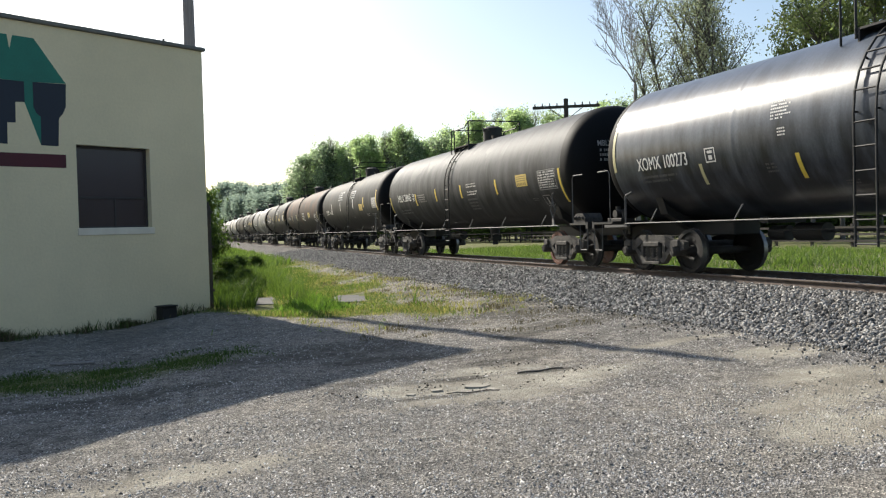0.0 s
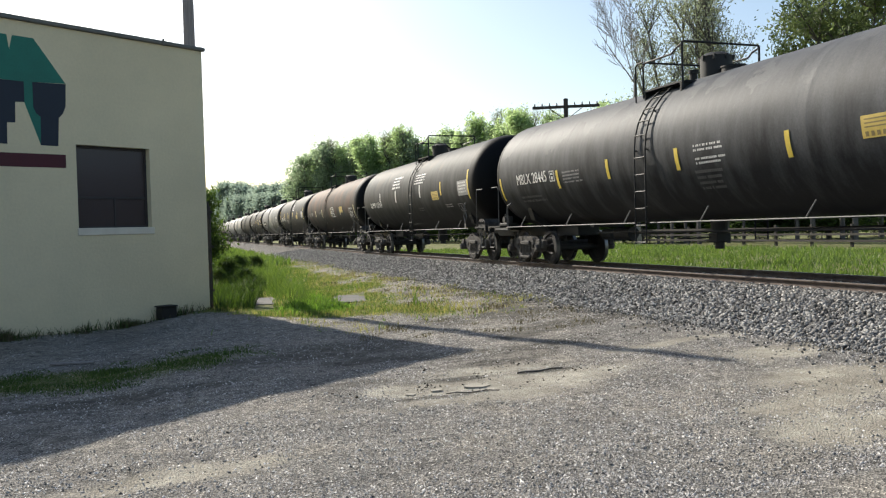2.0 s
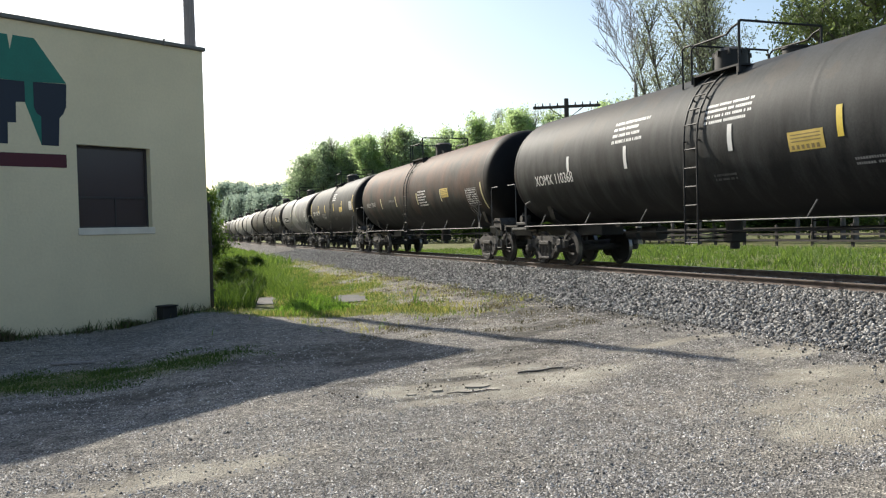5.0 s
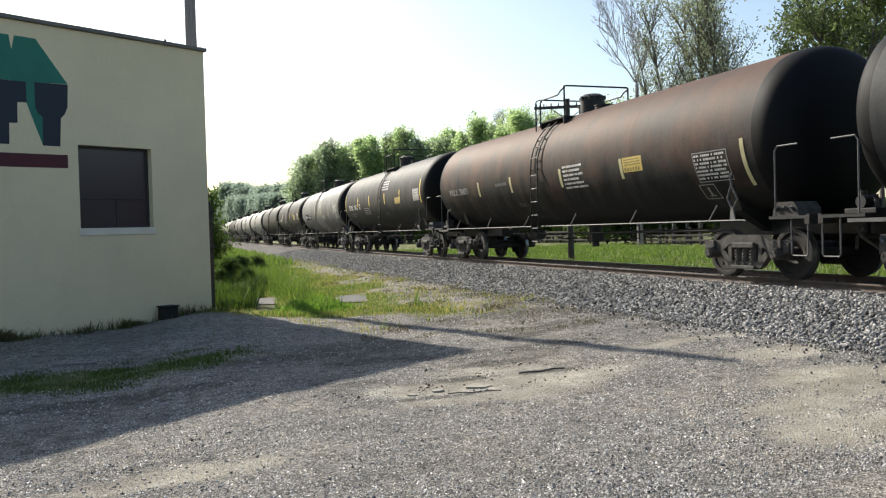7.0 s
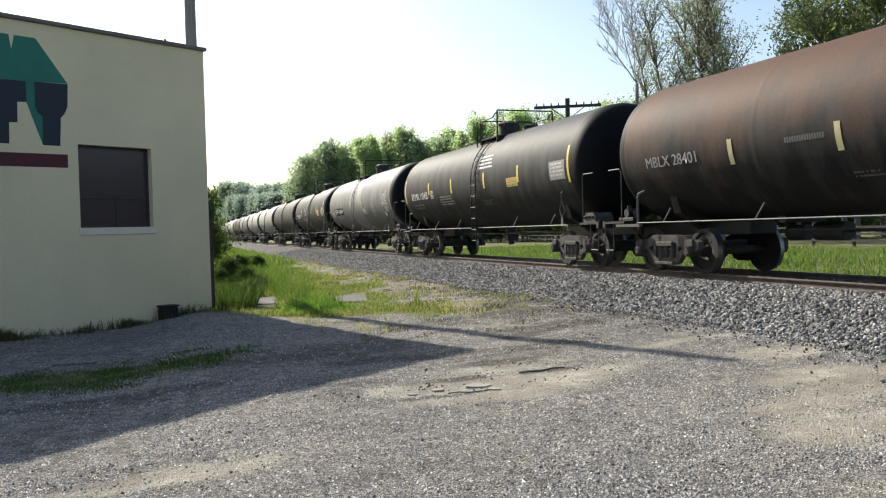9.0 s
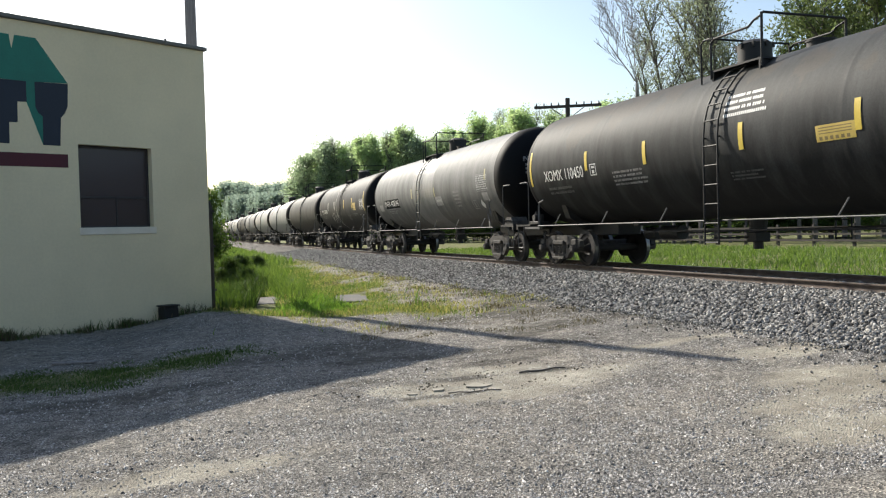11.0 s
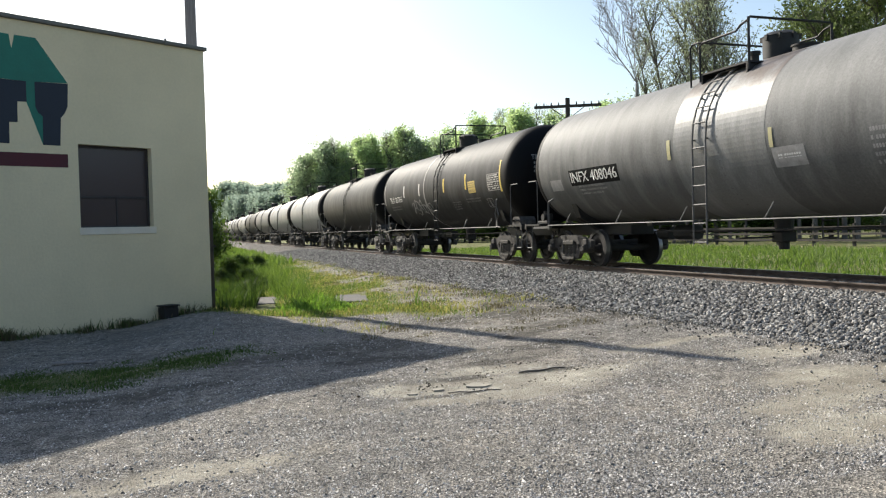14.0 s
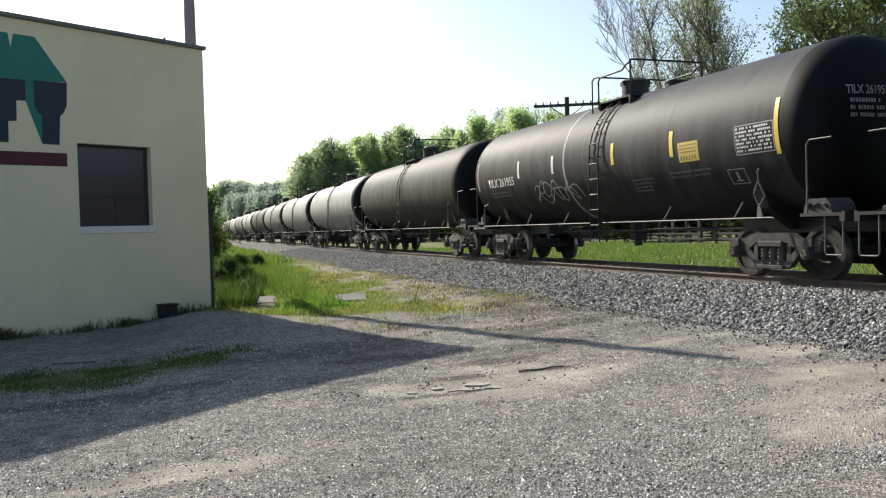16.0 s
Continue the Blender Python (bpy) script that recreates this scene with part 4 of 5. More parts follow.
def backed(i, y, z, w, h, text):
    stick(on(i), "lettering_panel", rect(w + .12, h + .08), y, z, M["panel_black"], "black panel behind the lettering", .004)
    marks(i, y, z, w, h * .82, text)


def plate_mark(i, y, z, w, h):
    stick(on(i), "stencil_box", hollow(w, h) + [(-w * .25, w * .25, h * .12, h * .3), (-w * .18, w * .18, -h * .32, -h * .02)], y, z, M["white_paint"])


def tape(i, y, z, w, h, mat="yellow"):
    stick(on(i), "reflective_tape", rect(min(max(w, .09), .12), h), y, z, M[mat], lift=.009, rows=8)


def paletape(i, y, z, w, h):
    tape(i, y, z, w, h, "pale_yellow")


def whitetape(i, y, z, w, h):
    tape(i, y, z, w, h, "white_paint")


def edge(i, y, z, w, h, mat="yellow"):
    # tape that wraps the tank just inside the end of its shell
    half = CARS[i][2]
    y = half - .07 if y > 0 else (.46 if i == 3 else .30) - half
    tape(i, y, z, .1, h, mat)


def paleedge(i, y, z, w, h):
    edge(i, y, z, w, h, "pale_yellow")


def whiteedge(i, y, z, w, h):
    edge(i, y, z, w, h, "faded_paint")


def lines(i, y, z, w, h, count, tone):
    text_lines(on(i), y, z, w, count, h / count, M[{"white": "white_paint", "faded": "faded_paint", "dim": "dim_paint"}[tone]], int(abs(y) * 100) + i)


def decal(i, y, z, w, h):
    stick(on(i), "decal", rect(w, h), y, z, M["decal_yellow"], "yellow rectangular decal", .004)
    r = [(-w * .42, w * .42, h * (.3 - .17 * k), h * (.36 - .17 * k)) for k in range(3)]
    r += [(-w * .42 + k * w * .14, -w * .42 + k * w * .14 + w * .08, -h * .42, -h * .2) for k in range(6)]
    stick(on(i), "decal_print", r, y, z, M["decal_ink"], lift=.006, rows=1)


def table(i, y, z, w, h):
    stick(on(i), "test_stencil", hollow(w, h, .02), y, z, M["faded_paint"])
    r = random.Random(i)
    rects = []
    for a in range(7):
        x0, y0 = -w * .46, h * (.42 - a * .125)
        while x0 < w * .42:
            wd = .02 + .03 * r.random()
            rects.append((x0, x0 + wd, y0 - h * .07, y0))
            x0 += wd + (.014 if r.random() < .7 else .06)
    stick(on(i), "test_stencil_print", rects, y, z, M["white_paint"], rows=1)


def outline(i, y, z, w, h):
    stick(on(i), "placard_holder", hollow(w, h, .02) + [(-w * .2, w * .2, -h * .3, -h * .22), (-.03, .03, -h * .2, h * .3)], y, z, M["faded_paint"], "pale placard frame")


def panel(i, y, z, w, h):
    stick(on(i), "stencil_panel", rect(w, h), y, z, M["faded_paint"], "pale worn stencil panel")
    text_lines(on(i), y, z, w * .8, 4, h * .2, M["white_paint"], 7 + i)


def patch(i, y, z, w, h):
    stick(on(i), "paint_patch", rect(w, h), y, z, M["faded_paint"], "pale repainted patch")


def patch2(i, y, z, w, h):
    patch(i, y, z, w, h)


def diamond(i, y, z, w, h):
    bm = bmesh.new()
    bm.faces.new([bm.verts.new(p) for p in ((-w / 2, 0, 0), (0, -h / 2, 0), (w / 2, 0, 0), (0, h / 2, 0))])
    part("placard", bend_mesh(mesh_of(bm, "placard", M["white_paint"]), z, y, R_TANK + .006), None, on(i), "white diamond placard")


def scrawl(i, y, z, w, h):
    bm = bmesh.new()
    pts = []
    for k in range(300):
        a = k / 299
        pts.append(((a - .5) * w + .22 * math.sin(a * 52), h * .42 * math.sin(a * 43 + 1.6 * math.sin(a * 12)) * (1 - .35 * a) + .10 * math.cos(a * 90)))
    for (a, b), (c, e) in zip(pts, pts[1:]):
        n_ = Vector((b - e, c - a))
        n_ = n_.normalized() * .017 if n_.length else n_
        bm.faces.new([bm.verts.new(p) for p in ((a - n_.x, b - n_.y, 0), (c - n_.x, e - n_.y, 0), (c + n_.x, e + n_.y, 0), (a + n_.x, b + n_.y, 0))])
    bmesh.ops.remove_doubles(bm, verts=bm.verts, dist=.004)
    part("chalk_scrawl", bend_mesh(mesh_of(bm, "chalk_scrawl", M["faded_paint"]), z, y, R_TANK + .006), None, on(i), "looping pale chalk scrawl")


def head_print(i, text, x=-.42, z=3.1):
    """Print on the leading head of a car: the marks and three rows of small broken print."""
    car, _, half = CARS[i]
    r = random.Random(i)
    rects = []
    for k in range(3):
        u, end = -.36, .36 - .12 * r.random()
        while u < end:
            wd = .022 + .03 * r.random()
            rects.append((x + u, x + u + wd, z - .20 - k * .12, z - .135 - k * .12))
            u += wd + (.016 if r.random() < .75 else .06)
    me = mesh_of(flat_bars(rects, 1), "head_print", M["faded_paint"])
    c = bpy.data.curves.new("head_lettering", "FONT")
    c.body, c.size, c.align_x, c.align_y, c.offset = text, .20, "CENTER", "CENTER", .004
    tmp = bpy.data.objects.new("head_lettering", c)
    scene.collection.objects.link(tmp)
    tm = bpy.data.meshes.new_from_object(tmp.evaluated_get(bpy.context.evaluated_depsgraph_get()))
    bpy.data.objects.remove(tmp)
    for m_, nm, dx, dz, sc in ((me, "head_print", 0, 0, 1), (tm, "head_lettering", x, z, .78)):
        for v in m_.vertices:
            px, pz = v.co.x * sc + dx, v.co.y + dz
            q = max(0, 1 - (math.hypot(px, pz - Z_TANK) / R_TANK) ** 3.0)
            v.co = (px, -half + HEAD_IN - HEAD_D * q ** (1 / 3.0) - .014, pz)
        m_.materials.clear()
        m_.materials.append(M["faded_paint"])
        tagged(part(nm, m_, None, car, "pale stencilled print on the tank head"), kind="stuff")


marks(0, 6.17, 2.30, 1.73, 0.27, "XOMX 100273")
plate_mark(0, 4.63, 2.31, 0.29, 0.28)
paletape(0, 4.96, 1.97, 0.08, 0.44)
tape(0, 2.48, 1.93, 0.07, 0.47)
paleedge(0, 7.87, 2.69, 0.12, 0.94)
lines(0, 2.78, 2.88, 0.45, 0.34, 6, "white")
lines(0, 2.72, 2.51, 0.25, 0.16, 3, "white")
lines(0, 3.12, 1.94, 0.28, 0.21, 3, "dim")
lines(0, 6.36, 1.97, 1.34, 0.20, 2, "dim")
lines(0, 1.61, 1.61, 0.31, 0.11, 2, "dim")
marks(1, 5.96, 2.38, 1.84, 0.29, "MBLX 28445")
plate_mark(1, 4.75, 2.37, 0.27, 0.28)
tape(1, 4.45, 2.26, 0.13, 0.48)
edge(1, 7.80, 2.17, 0.10, 0.69)
lines(1, 6.18, 1.82, 1.47, 0.26, 2, "dim")
lines(1, 3.62, 2.27, 1.11, 0.34, 4, "faded")
tape(1, 2.00, 2.33, 0.17, 0.46)
tape(1, -0.62, 2.32, 0.13, 0.45)
tape(1, -3.64, 2.30, 0.11, 0.46)
lines(1, -1.70, 2.46, 1.06, 0.17, 2, "white")
lines(1, -1.65, 2.21, 0.92, 0.17, 2, "white")
lines(1, -1.48, 1.84, 0.79, 0.48, 4, "dim")
decal(1, -5.49, 2.38, 0.73, 0.34)
table(1, -7.06, 2.30, 1.03, 0.54)
edge(1, -7.82, 2.09, 0.12, 0.95)
outline(1, -6.72, 1.76, 0.43, 0.35)
lines(1, -6.04, 1.81, 0.39, 0.11, 2, "dim")
marks(2, 5.17, 2.27, 2.09, 0.27, "XOMX 110368")
whitetape(2, 4.32, 2.60, 0.18, 0.38)
whitetape(2, 1.71, 2.53, 0.18, 0.50)
lines(2, 1.60, 3.08, 1.35, 0.58, 4, "white")
whitetape(2, -1.76, 2.57, 0.16, 0.49)
lines(2, -1.71, 3.04, 1.39, 0.44, 4, "white")
decal(2, -3.55, 2.32, 0.76, 0.32)
tape(2, -4.27, 2.54, 0.14, 0.49)
panel(2, -6.54, 2.44, 1.00, 0.51)
edge(2, -7.15, 2.53, 0.11, 0.98)
outline(2, -5.89, 1.81, 0.44, 0.30)
lines(2, -4.80, 1.89, 0.79, 0.17, 2, "faded")
lines(2, -1.46, 1.86, 0.71, 0.18, 2, "dim")
marks(3, 6.53, 2.31, 1.69, 0.22, "MBLX 28401", "faded_paint")
paletape(3, 4.72, 2.31, 0.20, 0.47)
paletape(3, 2.24, 2.31, 0.17, 0.46)
lines(3, 2.87, 2.32, 0.99, 0.19, 1, "dim")
paletape(3, -0.86, 2.29, 0.15, 0.48)
lines(3, -1.58, 2.26, 1.13, 0.65, 6, "white")
decal(3, -4.20, 2.37, 0.75, 0.33)
paletape(3, -3.75, 2.30, 0.11, 0.46)
table(3, -6.80, 2.10, 1.01, 0.61)
outline(3, -6.43, 1.64, 0.46, 0.37)
paleedge(3, -7.78, 2.09, 0.09, 0.91)
lines(3, 1.90, 1.70, 0.59, 0.15, 2, "dim")
marks(4, 5.34, 2.35, 2.08, 0.28, "XOMX 110450")
plate_mark(4, 3.85, 2.37, 0.28, 0.28)
tape(4, 4.15, 2.60, 0.17, 0.46)
edge(4, 7.34, 2.62, 0.15, 0.95)
tape(4, 1.68, 2.56, 0.13, 0.50)
lines(4, 2.38, 2.07, 1.31, 0.39, 4, "faded")
lines(4, 5.52, 1.95, 1.54, 0.25, 2, "dim")
lines(4, -1.43, 3.12, 1.17, 0.49, 4, "white")
tape(4, -1.35, 2.56, 0.12, 0.49)
lines(4, -1.34, 1.86, 0.91, 0.21, 3, "dim")
decal(4, -3.47, 2.38, 0.77, 0.26)
tape(4, -3.92, 2.59, 0.15, 0.48)
panel(4, -6.33, 2.50, 0.86, 0.49)
edge(4, -7.01, 2.62, 0.18, 0.95)
backed(5, 4.63, 2.23, 2.14, 0.32, "INFX 408046")
patch(5, 6.53, 2.10, 0.60, 0.30)
paletape(5, 1.51, 2.52, 0.11, 0.40)
paletape(5, -1.38, 2.45, 0.09, 0.34)
lines(5, -1.77, 2.08, 0.59, 0.15, 1, "white")
table(5, -6.14, 2.51, 0.98, 0.55)
patch(5, -6.25, 2.06, 0.48, 0.27)
outline(5, -5.11, 1.84, 0.40, 0.32)
diamond(5, -5.78, 1.83, 0.32, 0.35)
lines(5, -3.70, 2.06, 0.62, 0.65, 5, "faded")
patch2(5, -1.72, 2.10, 0.73, 0.36)
paletape(5, -6.45, 2.75, 0.09, 0.34)
lines(5, 4.75, 1.90, 1.35, 0.30, 3, "faded")
marks(6, 4.97, 2.35, 1.88, 0.25, "TILX 261955")
whitetape(6, 3.70, 2.65, 0.15, 0.49)
whitetape(6, 1.61, 2.62, 0.16, 0.47)
scrawl(6, 1.74, 1.93, 2.28, 0.61)
tape(6, -1.33, 2.62, 0.14, 0.49)
tape(6, -3.56, 2.61, 0.13, 0.52)
decal(6, -4.09, 2.41, 0.63, 0.39)
table(6, -5.94, 2.46, 0.98, 0.53)
edge(6, -6.55, 2.61, 0.14, 0.96)
outline(6, -5.30, 1.84, 0.46, 0.32)
lines(6, -2.33, 1.84, 0.86, 0.36, 4, "dim")
lines(6, -4.14, 1.97, 1.60, 0.19, 2, "dim")
whiteedge(6, 6.79, 2.63, 0.19, 0.92)
lines(6, 5.13, 1.99, 1.53, 0.22, 2, "dim")
head_print(1, "MBLX 28445")
head_print(2, "XOMX 110368", .05)
head_print(6, "TILX 261955")
head_print(5, "INFX 408046")
for y, w in ((.05, 2.6),):
    stick(on(5), "shell_course", [(-w / 2, w / 2, -2.1, 2.35)], y, Z_TANK, M["pale_band"], "paler grey shell course", .003, rows=48)
# the white ring
for i, y, w, mat, label in ((6, 1.0, .09, "faded_paint", "white painted ring"),):
    n = 40
    stick(on(i), "painted_ring", [(-w / 2, w / 2, -2.0, 2.35)], y, Z_TANK, M[mat], label, .004, rows=n)

# one rust-orange wheelset under the second car
orange = WHEELS[5][0].data.copy()
orange.materials[0] = M["orange"]
WHEELS[5][0].data = orange
tagged(WHEELS[5][0], "rust-orange wheelset")

# --- sign painted on the front wall: plain shapes (the building's frame: along the wall, height)
def wall_paint(name, pts, mat, label, lift):
    bm = bmesh.new()
    plate(bm, pts, -lift, -.001, "y")
    return part(name, bm, M[mat], building, label)


wall_paint("sign_shape", [(-5.0, 5.55), (-4.2, 5.55), (-4.16, 5.28), (-4.10, 5.55), (-3.71, 5.55), (-3.12, 4.75), (-3.92, 4.70), (-5.0, 4.70)], "sign_green", "green painted sign shape", .004)
wall_paint("sign_shape", [(-3.92, 4.70), (-3.76, 4.71), (-3.76, 4.23), (-3.63, 4.06), (-3.64, 3.51), (-3.92, 4.3)], "sign_green", "green painted sign shape", .004)
wall_paint("sign_shape", [(-5.0, 4.69), (-3.92, 4.70), (-3.92, 4.31), (-4.09, 4.3), (-4.1, 3.91), (-4.25, 3.9), (-4.26, 3.5), (-5.0, 3.5)], "sign_navy", "navy painted sign shape", .008)
wall_paint("sign_shape", [(-3.76, 4.71), (-3.12, 4.74), (-3.14, 4.29), (-3.2, 4.15), (-3.28, 4.06), (-3.31, 3.51), (-3.64, 3.51), (-3.63, 4.06), (-3.71, 4.12), (-3.76, 4.23)], "sign_navy", "navy painted sign shape", .008)
wall_paint("sign_stripe", [(-5.0, 3.07), (-3.17, 3.09), (-3.17, 3.35), (-5.0, 3.33)], "sign_maroon", "dark maroon painted stripe", .006)

# a low vent box at the foot of the wall
bm = bmesh.new()
box(bm, -.17, .17, -.14, .14, 0, .33, .02)
box(bm, -.19, .19, -.16, .16, .332, .365, .01)
vent = new("vent_box", mesh_of(bm, "vent_box", M["fitting"]))
vent.matrix_world = BFRAME @ pose(-1.25, -.25, -.15)
tagged(vent, "low dark vent box at the foot of the wall", "vent box")

# --- poles
pole = tagged(empty("utility_pole", pose(1.19, 22.7, 0)), "tall weathered wooden utility pole behind the building", "utility pole")
bm = bmesh.new()
cyl(bm, (0, 0, -.3), (-.02, 0, 10.2), .175, .13, n=18)
part("shaft", smooth(mesh_of(bm, "shaft", M["pole_wood"])), None, pole)


def line_pole(name, x, y, h, label):
    p = tagged(empty(name, pose(x, y, float(ground_z(x, y)), 0, 0, 62)), label, "telegraph pole", "telegraph poles along the track")
    bm = bmesh.new()
    cyl(bm, (0, 0, -.3), (0, 0, h), .15, .10, n=12)
    part("shaft", bm, M["dark_wood"], p)
    bm = bmesh.new()
    box(bm, -.06, .06, -1.5, 1.5, h - .42, h - .30)
    part("crossarm", bm, M["dark_wood"], p)
    for s in (-1, 1):
        bm = bmesh.new()
        tube(bm, [(.07, 0, h - .95), (.07, s * .75, h - .4)], .02, 5)
        part("brace", bm, M["fitting"], p)
        for k in range(4):
            bm = bmesh.new()
            cyl(bm, (0, s * (.4 + k * .33), h - .3), (0, s * (.4 + k * .33), h - .17), .035, .02, n=8)
            part("insulator", bm, M["fitting"], p)
    return p


LP = [(17.9, 32.93), (21.2, 86.0)]
for x, y in LP:
    line_pole("telegraph_pole", x, y, 7.35, "dark wooden telegraph pole with one crossarm")

# --- fence across the field
fence = tagged(empty("field_fence", pose(0, 0, 0)), "dark wooden post-and-rail fence in the field", "fence")
bm = bmesh.new()
box(bm, -.07, .07, -.07, .07, -.3, 1.3)
post_me = mesh_of(bm, "post", M["dark_wood"])
bm = bmesh.new()
box(bm, -.03, .03, -1.5, 1.5, -.06, .06)
rail_me = mesh_of(bm, "fence_rail", M["dark_wood"])
for i in range(36):
    y = 14 + i * 3.0
    x = 36.0 + .02 * y
    z = float(ground_z(x, y))
    part("post", post_me, None, fence).location = (x, y, z)
    for hgt in (.35, .72, 1.1):
        o = part("fence_rail", rail_me, None, fence)
        o.location = (x - .1, y + 1.5, z + hgt)
        o.rotation_euler.z = -.02

# --- trees


def limbs(r, h, style):
    """Segments of a trunk and its limbs, and the places where leaves gather."""
    segs, tips = [], []

    def grow(p, d, length, rad, level):
        steps = 3 if level else 6
        for k in range(steps):
            q = p + d * (length / steps)
            segs.append((p.copy(), q.copy(), rad * (1 - k / steps * .6), rad * (1 - (k + 1) / steps * .6)))
            p = q
            d = (d + Vector((r.uniform(-1, 1), r.uniform(-1, 1), r.uniform(-.3, .6))) * (style.get("wobble", .10) if level == 0 else .22)).normalized()
            if level == 0 and k >= style["first"] or level and level < style["deep"]:
                for _ in range(style["fork"] if level == 0 else 2):
                    a = r.uniform(0, 2 * math.pi)
                    out = Vector((math.cos(a), math.sin(a), r.uniform(*style["rise"]))).normalized()
                    shrink = 1 - .55 * (k / steps) if level == 0 else .6
                    grow(p.copy(), out, length * style["reach"] * shrink * r.uniform(.7, 1.2) * (1 if level == 0 else style.get("twig", 1.15)), rad * .42, level + 1)
            if level >= 1:
                tips.append((p.copy(), level))
        tips.append((p.copy(), level))

    grow(Vector((0, 0, -.2)), Vector((style["lean"], 0, 1)).normalized(), h, h * style["girth"], 0)
    return segs, tips


def leaves(rg, tips, per, spread_, size):
    c = np.array([t[0][:] for t in tips])
    n = len(c) * per
    base = np.repeat(c, per, 0) + rg.normal(0, 1, (n, 3)) * spread_ * np.repeat(rg.uniform(.5, 1.3, len(c)), per)[:, None] * np.array([1, 1, .7])
    a = rg.normal(0, 1, (n, 3))
    a /= np.linalg.norm(a, axis=1)[:, None]
    b = np.cross(a, rg.normal(0, 1, (n, 3)))
    b /= np.linalg.norm(b, axis=1)[:, None]
    s = size * rg.uniform(.6, 1.4, (n, 1))
    v = np.stack([base - a * s, base + b * s * .45, base + a * s, base - b * s * .45], 1).reshape(-1, 3)
    return v, np.arange(4 * n).reshape(-1, 4)


def tree(seed, h, style, leaf, bark, label, category="tree"):
    r, rg = random.Random(seed), np.random.default_rng(seed)
    segs, tips = limbs(r, h, style)
    t = tagged(empty(category.replace(" ", "_")), label, category)
    bm = bmesh.new()
    for p, q, a, b in segs:
        cyl(bm, p, q, max(a, .014), max(b, .009), n=6 if a > .06 else 3, caps=False)
    part("trunk", smooth(mesh_of(bm, "trunk", M[bark])), None, t)
    if style["per"]:
        keep = [x for x in tips if x[0].z > h * style["low"]]
        v, f = leaves(rg, keep, style["per"], style["spread"], style["leaf"])
        part("crown", fast("crown", v, f, M[leaf]), None, t)
    return t


AIRY = dict(twig=2.8, first=1, fork=6, rise=(1.3, 2.8), reach=.27, deep=2, lean=.02, girth=.0085, per=6, spread=.45, leaf=.105, low=.12)
DENSE = dict(first=1, fork=4, rise=(.3, 1.2), reach=.33, deep=2, lean=0., girth=.012, per=10, spread=.6, leaf=.18, low=.10)
SPIRE = dict(twig=2.6, first=1, fork=5, rise=(1.6, 3.6), reach=.27, deep=2, lean=0., girth=.010, per=9, spread=.50, leaf=.19, low=.06)
BROAD = dict(twig=3.0, first=1, fork=4, rise=(.8, 2.4), reach=.31, deep=2, lean=0., girth=.012, per=9, spread=.55, leaf=.19, low=.06)
SHRUB = dict(first=0, fork=4, rise=(.2, .9), reach=.55, deep=2, lean=0., girth=.012, per=14, spread=.28, leaf=.10, low=.02)


def bare_tree(seed, fork_z, label):
    """A tall bare trunk that opens into a fan of fine leafless branches."""
    r = random.Random(seed)
    bm = bmesh.new()

    def twig(p, d, length, rad, level):
        for k in range(4):
            q = p + d * (length / 4)
            a, b = rad * (1 - k * .18), rad * (1 - (k + 1) * .18)
            cyl(bm, p, q, max(a, .010), max(b, .007), n=5 if a > .05 else 4, caps=False)
            p = q
            d = (d + Vector((r.uniform(-.12, .12), r.uniform(-.12, .12), .04))).normalized()
            if level < 3:
                for _ in range(1 if level == 0 else 2):
                    side = Vector((r.uniform(-.75, .55), r.uniform(-.6, .6), 0))
                    twig(p.copy(), (d + side).normalized(), length * r.uniform(.38, .6), rad * .42, level + 1)

    cyl(bm, (0, 0, -.2), (-.1, 0, fork_z * .5), .24, .19, n=8, caps=False)
    cyl(bm, (-.1, 0, fork_z * .5), (0, 0, fork_z), .19, .13, n=8, caps=False)
    for dx, dy, length, rad in ((-.62, .1, 5.0, .055), (-.32, -.15, 5.6, .05), (-.05, .2, 5.2, .042), (.14, -.1, 3.6, .03)):
        twig(Vector((0, 0, fork_z)), Vector((dx, dy, 1)).normalized(), length, rad, 0)
    t = tagged(empty("tree"), label, "tree")
    part("trunk", mesh_of(bm, "trunk", M["bark_pale"]), None, t)
    return t


def spot(px, depth):
    """The place on the ground that lies so far ahead, so far to the side of the view's axis."""
    a = radians(YAW)
    side = (px - 784) / FOCAL * depth
    x, y = math.cos(a) * side + math.sin(a) * depth, -math.sin(a) * side + math.cos(a) * depth
    return x, y, float(ground_z(x, y))


def plant(proto, px, depth, scale, turn, wide=1.0):
    x, y, z = spot(px, depth)
    c = copy_thing(proto, pose(x, y, z, 0, 0, turn))
    c.scale = (scale * wide, scale * wide, scale)
    return c


def first(proto, px, depth, scale, turn, wide=1.0):
    x, y, z = spot(px, depth)
    proto.matrix_world = pose(x, y, z, 0, 0, turn)
    proto.scale = (scale * wide, scale * wide, scale)


def crown_top(proto):
    """The height of a tree as built, to the upper leaves."""
    crown = [c for c in proto.children if c.name.startswith("crown")][0].data
    co = np.empty(len(crown.vertices) * 3, np.float32)
    crown.vertices.foreach_get("co", co)
    return float(np.percentile(co[2::3], 99.7))


def wood(protos, rows, turns, wide=(.9, 1.1)):
    """Trees in a row of (side, depth, height): each prototype first stands on a place of its own, the rest are copies."""
    high = [crown_top(p) for p in protos]
    for k, (px, dep, hgt) in enumerate(rows):
        w = turns.uniform(*wide)
        if k < len(protos):
            first(protos[k], px, dep, hgt / high[k], 70 * k, w)
        else:
            c = turns.randrange(len(protos))
            plant(protos[c], px, dep, hgt / high[c], turns.uniform(0, 360), w)


